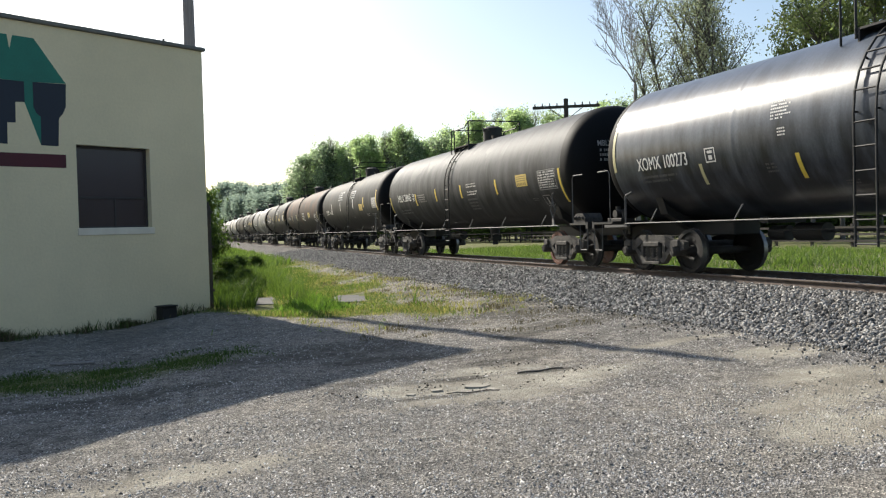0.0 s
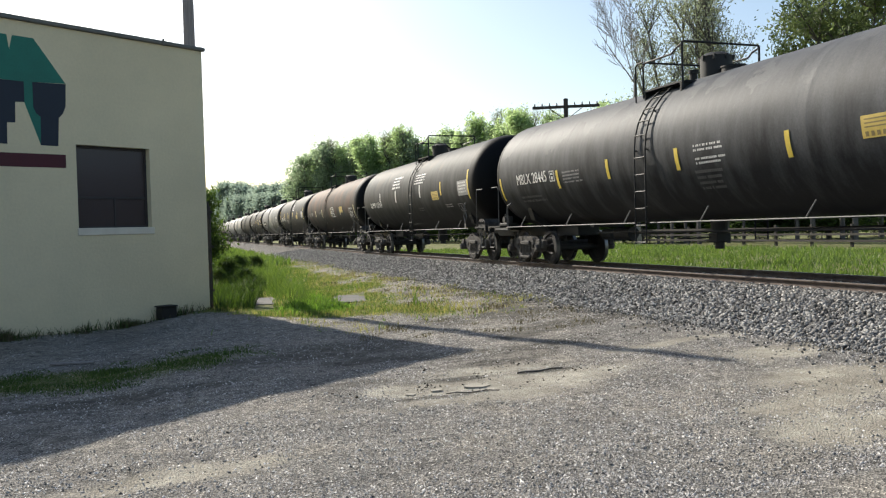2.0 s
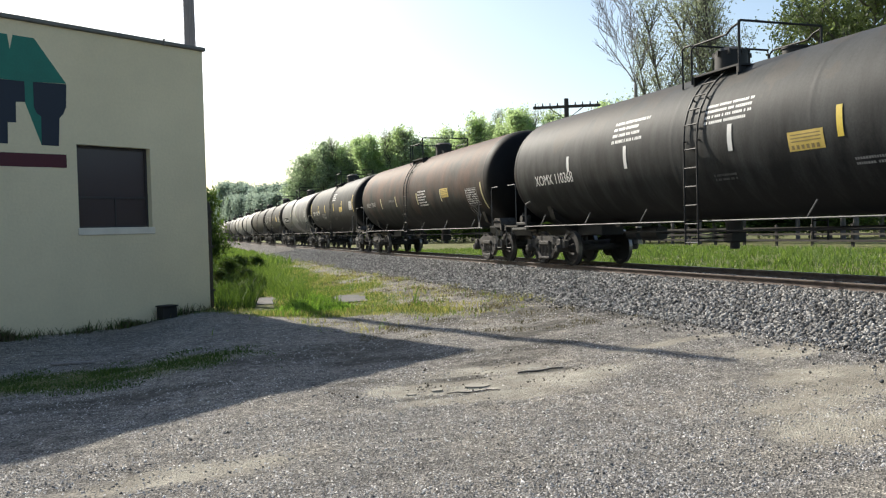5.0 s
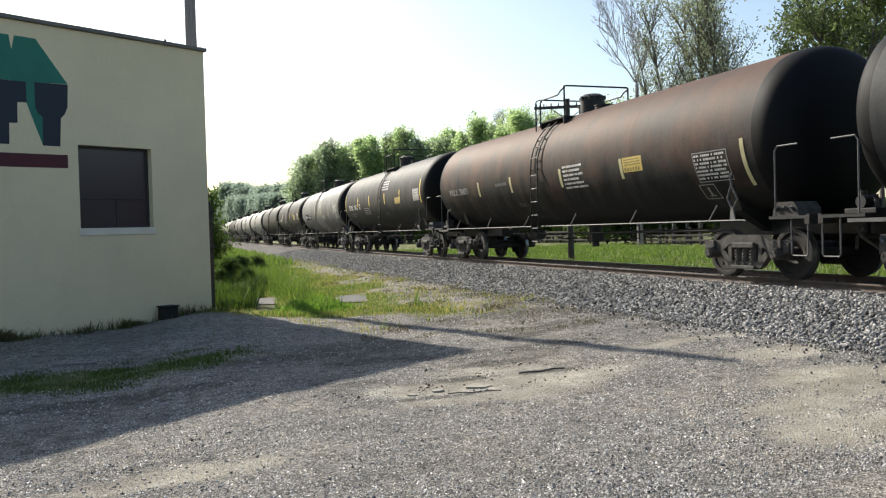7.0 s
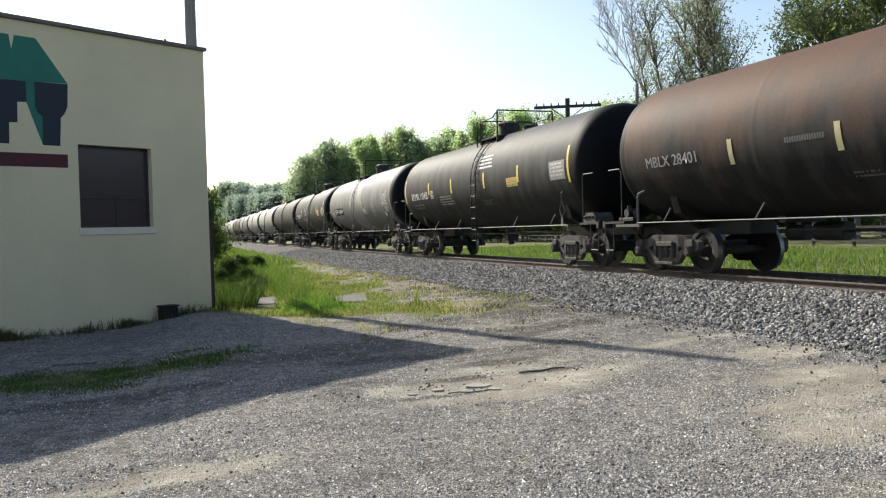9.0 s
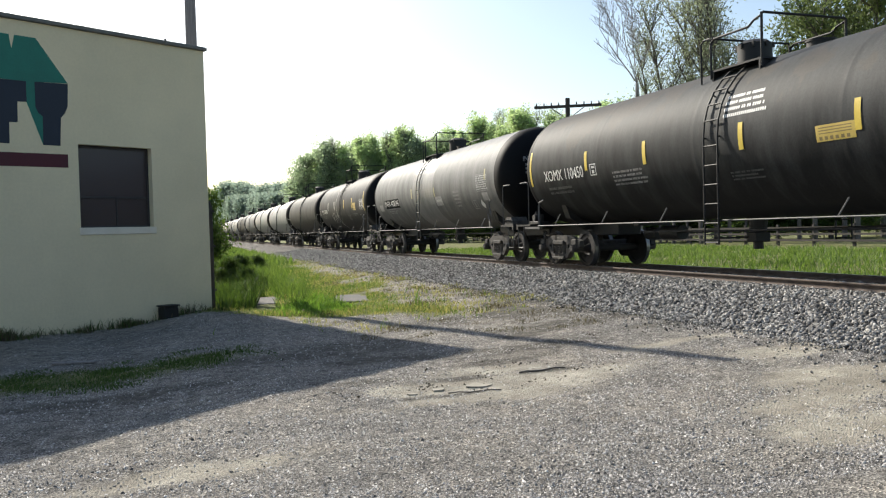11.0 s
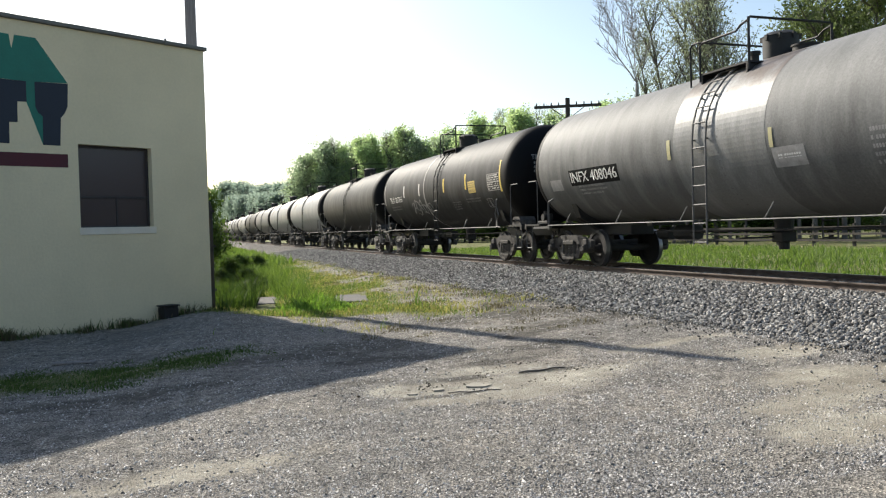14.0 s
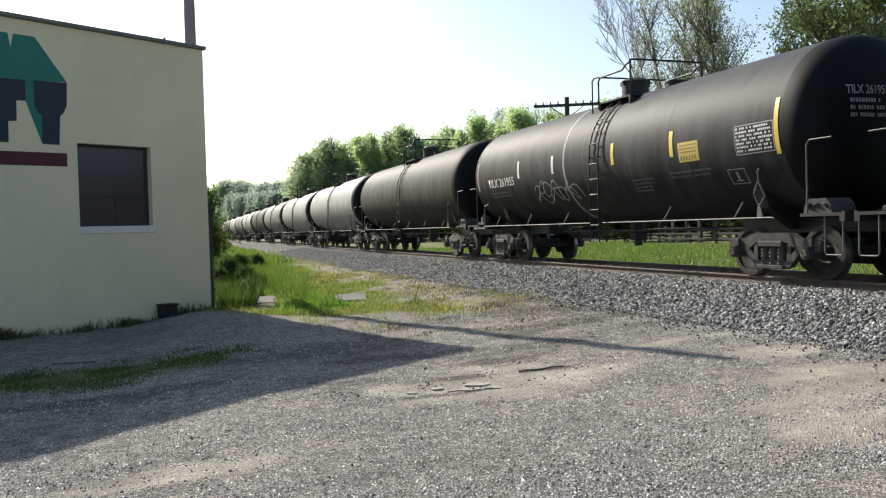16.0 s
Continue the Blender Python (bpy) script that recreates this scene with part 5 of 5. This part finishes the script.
PR = random.Random(12)
airy = [tree(21 + i, 20, AIRY, "leaf_grey", "bark", "tall slender tree with thin grey-green leaves") for i in range(3)]
wood(airy, [(1190, 63, 20.0), (1238, 60, 23.0), (1290, 62, 21.5), (1166, 65, 17.0), (1214, 66, 20.5), (1264, 66, 21.0), (1318, 64, 17.5), (591, 129, 16.9), (612, 128, 16.0), (577, 130, 15.8), (705, 121, 17.1), (727, 119, 17.0), (690, 123, 16.4), (856, 104, 16.8), (843, 106, 15.4), (930, 97, 15.9), (972, 93, 14.9)], PR, (.9, 1.15))
bare = bare_tree(31, 12.2, "leafless pale-barked tree with a fan of fine branches")
first(bare, 1131, 62, 1.0, -YAW)
dense = [tree(41 + i, 19, DENSE, "leaf", "bark", "tall dense green tree behind the field") for i in range(2)]
wood(dense, [(1440, 58, 20), (1515, 55, 21), (1492, 62, 22), (1585, 54, 21), (1560, 66, 22), (1650, 56, 21), (1710, 60, 20), (1412, 62, 18.5), (1468, 66, 22)], PR, (.80, .95))
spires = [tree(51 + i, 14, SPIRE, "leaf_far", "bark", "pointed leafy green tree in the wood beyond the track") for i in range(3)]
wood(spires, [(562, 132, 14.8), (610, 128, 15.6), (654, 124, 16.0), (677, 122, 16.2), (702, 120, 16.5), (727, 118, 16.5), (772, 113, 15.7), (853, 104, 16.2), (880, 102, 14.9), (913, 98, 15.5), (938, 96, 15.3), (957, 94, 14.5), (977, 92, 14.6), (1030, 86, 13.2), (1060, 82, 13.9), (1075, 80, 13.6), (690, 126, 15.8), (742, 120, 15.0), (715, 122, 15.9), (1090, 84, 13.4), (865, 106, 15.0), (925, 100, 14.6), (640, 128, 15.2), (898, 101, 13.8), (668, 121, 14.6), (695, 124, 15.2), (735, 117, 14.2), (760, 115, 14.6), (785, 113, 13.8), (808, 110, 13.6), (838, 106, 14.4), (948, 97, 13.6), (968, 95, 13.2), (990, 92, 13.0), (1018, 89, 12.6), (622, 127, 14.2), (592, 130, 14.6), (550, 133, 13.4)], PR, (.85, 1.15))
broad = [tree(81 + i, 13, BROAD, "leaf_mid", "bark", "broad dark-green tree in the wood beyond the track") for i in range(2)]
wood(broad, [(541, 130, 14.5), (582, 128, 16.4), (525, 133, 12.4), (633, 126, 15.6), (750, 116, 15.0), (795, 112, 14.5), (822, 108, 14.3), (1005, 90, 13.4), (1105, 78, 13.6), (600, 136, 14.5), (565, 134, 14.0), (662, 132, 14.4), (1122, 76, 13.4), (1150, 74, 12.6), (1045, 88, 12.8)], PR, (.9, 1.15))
for px in range(545, 1150, 34):
    both = spires + broad
    plant(both[PR.randrange(5)], px + PR.uniform(-12, 12), 146 - (px - 545) * .08, PR.uniform(.66, .82), PR.uniform(0, 360), 1.1)
haze = tree(61, 17, dict(BROAD, fork=3, leaf=.34, spread=1.5, per=24), "leaf_haze", "bark", "far green tree along the line with haze painted into its leaves")
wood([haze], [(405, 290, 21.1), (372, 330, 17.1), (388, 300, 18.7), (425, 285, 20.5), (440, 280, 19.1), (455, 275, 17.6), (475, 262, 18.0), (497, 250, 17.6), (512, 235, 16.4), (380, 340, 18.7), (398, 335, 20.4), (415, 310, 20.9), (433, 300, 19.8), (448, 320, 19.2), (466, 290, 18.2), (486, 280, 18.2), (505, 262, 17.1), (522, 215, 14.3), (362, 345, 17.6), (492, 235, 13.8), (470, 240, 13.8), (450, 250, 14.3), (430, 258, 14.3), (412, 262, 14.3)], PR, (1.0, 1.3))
# shrubs: under the trees beyond the fence, and one beside the building
shrub = tree(71, 3.4, SHRUB, "weed", "bark", "dark green leafy shrub", "shrub")
first(shrub, 362, 34, .8, 0, .42)
plant(shrub, 352, 28, .8, 140, .6)
for px in range(1040, 1680, 38):
    plant(shrub, px + PR.uniform(-14, 14), PR.uniform(64, 72), PR.uniform(.7, 1.25), PR.uniform(0, 360), 1.5)
for px in range(530, 1040, 30):
    plant(shrub, px + PR.uniform(-14, 14), 120 - (px - 440) * .06, PR.uniform(.9, 1.3), PR.uniform(0, 360), 1.6)

# --- grass and weeds


def blades(rg, x, y, z, height, width):
    n = len(x)
    a = rg.uniform(0, 2 * np.pi, n)
    dx, dy = np.cos(a) * width, np.sin(a) * width
    lean = rg.normal(0, .35, (n, 2)) * height[:, None]
    b = np.stack([x, y, z - .01], -1)
    s = np.stack([dx, dy, np.zeros(n)], -1)
    mid = b + np.stack([lean[:, 0] * .35, lean[:, 1] * .35, height * .6], -1)
    tip = b + np.stack([lean[:, 0], lean[:, 1], height], -1)
    v = np.stack([b - s, b + s, mid + s * .8, mid - s * .8, tip + s * .12, tip - s * .12], 1).reshape(-1, 3)
    k = np.arange(n)[:, None] * 6
    f = np.concatenate([k + np.array([[0, 1, 2, 3]]), k + np.array([[3, 2, 4, 5]])])
    return v, f


def meadow(name, n, x0, x1, y0, y1, tall, width, material, label, seed, keep=None):
    rg = np.random.default_rng(seed)
    x, y = rg.uniform(x0, x1, n), rg.uniform(y0, y1, n)
    g = keep(x, y) if keep else np.ones(n)
    ok = (rg.uniform(0, 1, n) < g) & off_slabs(x, y)
    x, y, g = x[ok], y[ok], g[ok]
    hgt = tall * rg.uniform(.4, 1.2, len(x)) * (.35 + .65 * g) * (1 + .5 * lumps(x, y, .8, 9))
    v, f = blades(rg, x, y, ground_z(x, y), np.maximum(hgt, .03), width * rg.uniform(.6, 1.3, len(x)))
    return tagged(new(name, fast(name, v, f, M[material])), label, "grass", kind="stuff")


def off_slabs(x, y):
    """Nothing tall grows on the two slabs or right before them."""
    a = (np.abs(x - 2.41 - (y - 18.88) * .13) < .22) & (y > 18.0) & (y < 22.0)
    b = (np.abs(x - 4.11 - (y - 17.52) * .237) < .34) & (y > 18.2) & (y < 20.6)
    return ~(a | b)


def verge_mask(x, y):
    g = grassy(x, y)
    u = x - (track_x(y) - TX)
    inside = (x - BC.x) * -BD.y + (y - BC.y) * BD.x > -.1
    return g * (u < 7) * ~(inside & (x < BC.x + .4))


def lush_mask(x, y):
    w = lumps(x, y, .7, 5) * .5
    e = [np.exp(-(((x - cx) / sx) ** 2 + ((y - cy) / sy) ** 2)) for cx, cy, sx, sy in ((3.3, 17.5, .50, .6), (3.15, 17.9, .4, .6), (1.9, 20.5, .4, 2.2), (3.5, 22.5, .5, 2.2), (3.3, 28, .7, 4), (4.2, 36, 1.0, 9), (5.15, 16.2, .16, .25))]
    return np.clip((sum(e) + w) * 1.5 - .5, 0, 1)


meadow("verge_grass", 52000, .8, 7.5, 13.2, 40, .10, .008, "grass", "short green grass on the verge", 1, verge_mask)
meadow("dry_grass", 52000, 1.0, 8.0, 13.0, 34, .10, .006, "dry_grass", "dry yellowish grass on the verge", 2, lambda x, y: np.clip(verge_mask(x, y) * (.9 + lumps(x, y, .9, 15) * 1.2), 0, 1))
meadow("lush_grass", 46000, .9, 6.0, 14, 46, .46, .010, "grass", "tall lush grass beside the building", 3, lambda x, y: lush_mask(x, y) * ((x > BC.x + .1) | (y < 18.5)))
meadow("grass_tuft", 9000, 2.4, 4.1, 16.6, 18.4, .34, .010, "bright_grass", "bright fresh grass tuft by the slabs", 23, lambda x, y: np.clip(np.exp(-(((x - 3.28) / .50) ** 2 + ((y - 17.5) / .55) ** 2)) * (1.2 + lumps(x, y, .3, 37)), 0, 1))
meadow("tall_weeds", 52000, 1.35, 4.6, 18.6, 60, .55, .011, "weed", "tall dark weeds behind the building", 4, lambda x, y: np.clip(.5 + lumps(x, y, 1.5, 6) * 1.6, 0, 1) * (x < 1.5 + .06 * y))
meadow("far_verge_grass", 26000, 2, 12, 40, 130, .35, .03, "grass", "grass along the track in the distance", 5, lambda x, y: ((x - (track_x(y) - TX)) < 6.5) * 1.)
meadow("field_grass", 60000, 14.6, 34, 4, 60, .26, .018, "grass", "long grass in the field beyond the track", 6, lambda x, y: np.clip(.75 + lumps(x, y, 2.5, 7) * .9, 0, 1))
meadow("yard_grass", 32000, -3.6, 1.6, 10.2, 13.0, .06, .006, "weed", "thin short grass in the shaded gravel", 7, lambda x, y: np.clip(grassy(x, y) * 1.2 + lumps(x, y, .4, 8) * .5, 0, 1) * .8)

# sparse dry tufts in the pale dirt between verge and ballast
meadow("path_tufts", 90000, 2.5, 12, 13.0, 46, .13, .007, "dry_grass", "sparse dry tufts in the dirt beside the ballast", 9, lambda x, y: np.clip(lumps(x, y, .45, 17) * 1.5 + .12 + lumps(x, y, 1.8, 19), 0, .55) * ((x - (track_x(y) - TX)) < 7.6) * (x - (track_x(y) - TX) > 1.5))
meadow("path_weeds", 26000, 2.5, 11, 13.4, 46, .15, .009, "grass", "small green weeds in the dirt beside the ballast", 10, lambda x, y: np.clip(lumps(x, y, .5, 27) * 2.4 - .12 + lumps(x, y, 2.0, 29), 0, .5) * ((x - (track_x(y) - TX)) < 7.3))
meadow("path_scrub", 90000, 3.0, 10.5, 9.6, 30, .08, .006, "straw_brown", "low brown scrub in the dirt beside the ballast", 12, lambda x, y: np.clip(lumps(x, y, .6, 47) * 1.8 + .02 + lumps(x, y, 1.6, 49) * .8, 0, .6) * ((x - (track_x(y) - TX)) < 7.5) * (y > 13.4 - .42 * x))
# low dark bushes among the verge grass
for px, depth, size, turn in ((388, 25, .16, 30), (432, 26, .15, 170), (398, 29, .22, 220), (425, 31, .22, 290), (455, 33, .20, 10)):
    plant(shrub, px, depth, size, turn, 1.1)


def wall_foot(seed, n, material, label):
    rg = np.random.default_rng(seed)
    u, v_ = -rg.uniform(-.2, 6.5, n), -np.abs(rg.normal(0, .16, n)) - .02
    x, y = BC.x + BD.x * u - BD.y * v_, BC.y + BD.y * u + BD.x * v_
    keep = rg.uniform(0, 1, n) < np.clip(.45 + 1.3 * lumps(x, y, .7, 3), .08, 1)
    x, y = x[keep], y[keep]
    hgt = .22 * rg.uniform(.3, 1.2, len(x)) * (1 + lumps(x, y, .5, 4))
    v, f = blades(rg, x, y, ground_z(x, y) - .06, np.maximum(hgt, .05), np.full(len(x), .008))
    return tagged(new("wall_foot_weeds", fast("wall_foot_weeds", v, f, M[material])), label, "weeds", kind="stuff")


wall_foot(8, 4200, "weed", "dark weeds along the foot of the wall")
wall_foot(18, 5200, "straw_brown", "dry straw-coloured grass along the foot of the wall")


def slab(x, y, w, l, turn):
    bm = bmesh.new()
    box(bm, -w / 2, w / 2, -l / 2, l / 2, -.1, .012, .008)
    o = new("concrete_slab", mesh_of(bm, "concrete_slab", M["concrete"]))
    o.matrix_world = pose(x, y, float(ground_z(x, y)) + .015, 0, 0, turn)
    tagged(o, "low worn concrete slab sunk in the grass", "concrete slab", "slabs in the verge")


slab(4.5, 19.3, .80, 2.0, -14)
slab(2.66, 20.6, .50, 2.0, -8)

def flat_stone(x, y, w, l, turn):
    bm = bmesh.new()
    r = random.Random(int(x * 100))
    pts = [(w * .5 * math.cos(a) * r.uniform(.75, 1.1), l * .5 * math.sin(a) * r.uniform(.75, 1.1)) for a in (k * math.pi / 4 for k in range(8))]
    plate(bm, pts, -.03, .005, "z")
    o_ = new("flat_stone", mesh_of(bm, "flat_stone", M["pale_stone"]))
    o_.matrix_world = pose(x, y, float(ground_z(x, y)), r.uniform(-3, 3), r.uniform(-3, 3), turn)
    tagged(o_, "pale flat stone lying on the bare earth", "stone", "flat stones on the lot")


M["pale_stone"] = surface("pale_stone", (.26, .235, .185), (.40, .365, .30), .9, 0, 4, 40, .5, .004)
for a in ((3.22, 8.02, .34, .22, 10), (2.75, 8.0, .16, .12, 40), (2.45, 7.9, .12, .09, 0), (-.2, 10.6, .14, .10, 30), (1.0, 10.2, .16, .10, 70), (-.9, 11.0, .10, .08, 0)):
    flat_stone(*a)


def lying_wood(name, x, y, length, thick, turn, mat, label, category):
    bm = bmesh.new()
    pts = [(length * (k / 5 - .5), .03 * math.sin(k * 2.1), thick * (.8 + .15 * math.sin(k * 1.7))) for k in range(6)]
    tube(bm, pts, thick, 6)
    o_ = new(name, mesh_of(bm, name, M[mat]))
    o_.matrix_world = pose(x, y, float(ground_z(x, y)), 0, 0, turn)
    tagged(o_, label, category)


lying_wood("stick", 4.12, 8.34, .60, .010, 8, "bark", "dark weathered stick lying on the earth", "stick")
lying_wood("stick", 3.05, 7.72, .55, .006, -6, "bark", "thin dark stick lying on the earth", "stick")
bm = bmesh.new()
box(bm, -.30, .30, -.05, .05, 0, .025, .004)
o_ = new("plank", mesh_of(bm, "plank", M["pole_wood"]))
o_.matrix_world = pose(-1.13, 13.17, float(ground_z(-1.13, 13.17)) + .01, 0, 0, -12)
tagged(o_, "short pale weathered plank lying on the gravel", "plank")

# --- loose stone: ballast on the shoulder, pebbles in the lot


def stones(name, x, y, z, size, material, label, seed, flat=.75):
    rg = np.random.default_rng(seed)
    n = len(x)
    corner = np.array([(a, b, c) for a in (-1, 1) for b in (-1, 1) for c in (-1, 1)], float)
    v = corner[None] * rg.uniform(.45, 1.0, (n, 8, 3)) * size[:, None, None] * np.array([1, 1, flat])
    a = rg.normal(0, 1, (n, 4))
    a /= np.linalg.norm(a, axis=1)[:, None]
    w_, x_, y_, z_ = a.T
    rot = np.stack([1 - 2 * (y_ * y_ + z_ * z_), 2 * (x_ * y_ - z_ * w_), 2 * (x_ * z_ + y_ * w_), 2 * (x_ * y_ + z_ * w_), 1 - 2 * (x_ * x_ + z_ * z_), 2 * (y_ * z_ - x_ * w_), 2 * (x_ * z_ - y_ * w_), 2 * (y_ * z_ + x_ * w_), 1 - 2 * (x_ * x_ + y_ * y_)], -1).reshape(n, 3, 3)
    v = np.einsum("nij,nkj->nki", rot, v) + np.stack([x, y, z], -1)[:, None]
    q = np.array([(0, 1, 3, 2), (4, 6, 7, 5), (0, 4, 5, 1), (2, 3, 7, 6), (0, 2, 6, 4), (1, 5, 7, 3)])
    f = (np.arange(n)[:, None, None] * 8 + q[None]).reshape(-1, 4)
    return tagged(new(name, fast(name, v.reshape(-1, 3), f, M[material])), label, "stones", kind="stuff")


rg = np.random.default_rng(77)
n = 100000
y = 4 + 58 * rg.uniform(0, 1, n) ** 1.9
o = np.where(rg.uniform(0, 1, n) < .88, rg.uniform(-4.2, -.86, n), rg.uniform(-.6, 2.6, n))
o = np.where(rg.uniform(0, 1, n) < .07, -3.9 - rg.exponential(.28, n), o)
edge_w = lumps(np.zeros(n), y, 1.5, 3) * .35
ok = o > -5.6 + edge_w
o, y = o[ok], y[ok]
x = track_x(y) + o
zz = np.maximum(np.interp(o, [a for a, _ in section], [b for _, b in section]), np.where(o < -3.8, ground_z(x, y) + .020 * lumps(x, y, 1.7, 3), -1))
stones("ballast_stones", x, y, zz + .006 + .018 * rg.uniform(0, 1, len(y)), (.010 + .024 * rg.uniform(0, 1, len(y)) ** 1.4) * np.where(o < -4.05, .6, 1.0), "stone", "angular grey crushed ballast stones", 5)


def grains(name, x, y, z, size, material, label, seed):
    """Fine gravel: a low four-sided grain each."""
    rg = np.random.default_rng(seed)
    n = len(x)
    a = rg.uniform(0, 2 * np.pi, n)[:, None] + np.array([0, 1.57, 3.14, 4.71])[None] + rg.uniform(-.5, .5, (n, 4))
    r = size[:, None] * rg.uniform(.6, 1.3, (n, 4))
    ring = np.stack([x[:, None] + r * np.cos(a), y[:, None] + r * np.sin(a), np.repeat((z - .003)[:, None], 4, 1)], -1)
    tip = np.stack([x + rg.normal(0, .45, n) * size, y + rg.normal(0, .45, n) * size, z + size * rg.uniform(.45, 1.0, n)], -1)[:, None]
    v = np.concatenate([ring, tip], 1).reshape(-1, 3)
    f = (np.arange(n)[:, None, None] * 5 + np.array([(0, 1, 4), (1, 2, 4), (2, 3, 4), (3, 0, 4)])[None]).reshape(-1, 3)
    return tagged(new(name, fast(name, v, f, M[material])), label, "gravel", kind="stuff")


n = 15000
y = 4.0 * np.exp(rg.uniform(0, 1, n) * math.log(19 / 4.0))
x = y * rg.uniform(-.2, 1.16, n)
ok = (rg.uniform(0, 1, n) < np.clip(.5 + 1.6 * lumps(x, y, .8, 31), .05, 1) * (1 - .9 * grassy(x, y)) * (1 - .7 * earthy(x, y))) & (x - (track_x(y) - TX) < 7.9)
x, y = x[ok], y[ok]
lot_z = ground_z(x, y) + .020 * lumps(x, y, 1.7, 3) + .02 * lumps(x, y, .45, 4)
stones("lot_pebbles", x, y, lot_z + .001, .005 + .009 * rg.uniform(0, 1, len(x)) ** 2, "pebble", "scattered larger pebbles on the gravel lot", 16, .55)
# dark bits of leaf and bark round the bare earth
n = 1100
k = rg.integers(0, 4, n)
cx, cy = np.array([2.6, 3.9, 3.4, 5.6])[k], np.array([8.1, 8.2, 8.9, 9.8])[k]
x, y = cx + rg.normal(0, .55, n), cy + rg.normal(0, .22, n)
ok = rg.uniform(0, 1, n) < np.clip(lumps(x, y, .35, 41) * 3, 0, 1)
x, y = x[ok], y[ok]
stones("ground_litter", x, y, ground_z(x, y) + .020 * lumps(x, y, 1.7, 3) + .02 * lumps(x, y, .45, 4) + .003, .005 + .012 * rg.uniform(0, 1, len(x)) ** 2, "litter", "dark leaf and bark litter on bare earth", 19, .3)
n = 210000
y = 4.0 * np.exp(rg.uniform(0, 1, n) * math.log(19 / 4.0))
x = y * rg.uniform(-.2, 1.16, n)
u = x - (track_x(y) - TX)
dens = np.clip(.75 + 1.1 * lumps(x, y, 1.3, 11) + .8 * lumps(x, y, .35, 12), .08, 1) * (1 - .9 * grassy(x, y)) * (1 - .85 * earthy(x, y)) * (u < 7.8)
ok = rg.uniform(0, 1, n) < dens
x, y = x[ok], y[ok]
lot_z = ground_z(x, y) + .020 * lumps(x, y, 1.7, 3) + .02 * lumps(x, y, .45, 4)
grains("lot_gravel", x, y, lot_z + .001, .0035 + .011 * rg.uniform(0, 1, len(x)) ** 2.5, "pebble", "loose grey gravel grains on the lot", 6)

# --- movement: the whole train rolls along the track towards the camera's right
PACE = [(0, 0), (9.2, 55.84), (10.35, 62.76), (11.5, 69.57), (14.5, 87.21), (15.0, 89.94), (16.0, 95.81)]


def travelled(t):
    """Metres that the train has rolled; it slows a little towards the end."""
    return float(np.interp(t, [a for a, _ in PACE], [b for _, b in PACE]))


def rail_point(s):
    return Vector((float(track_x(s)), s, RAIL_Z))


def car_pose(s, base):
    a, b = rail_point(s - base), rail_point(s + base)
    mid, d = (a + b) / 2, b - a
    return Matrix.Translation(mid) @ Matrix.Rotation(-math.atan2(d.x, d.y), 4, "Z")


def motions():
    for car, s, half in CARS:
        walk(car, [(t, car_pose(s - travelled(t), half - .9)) for t in np.arange(0, SECONDS + .01, .5)])
    for ax, a in WHEELS:
        walk(ax, [(t, pose(0, a, WHEEL_R, math.degrees(travelled(t) / WHEEL_R))) for t in np.arange(0, SECONDS + .01, .1)])


motions()
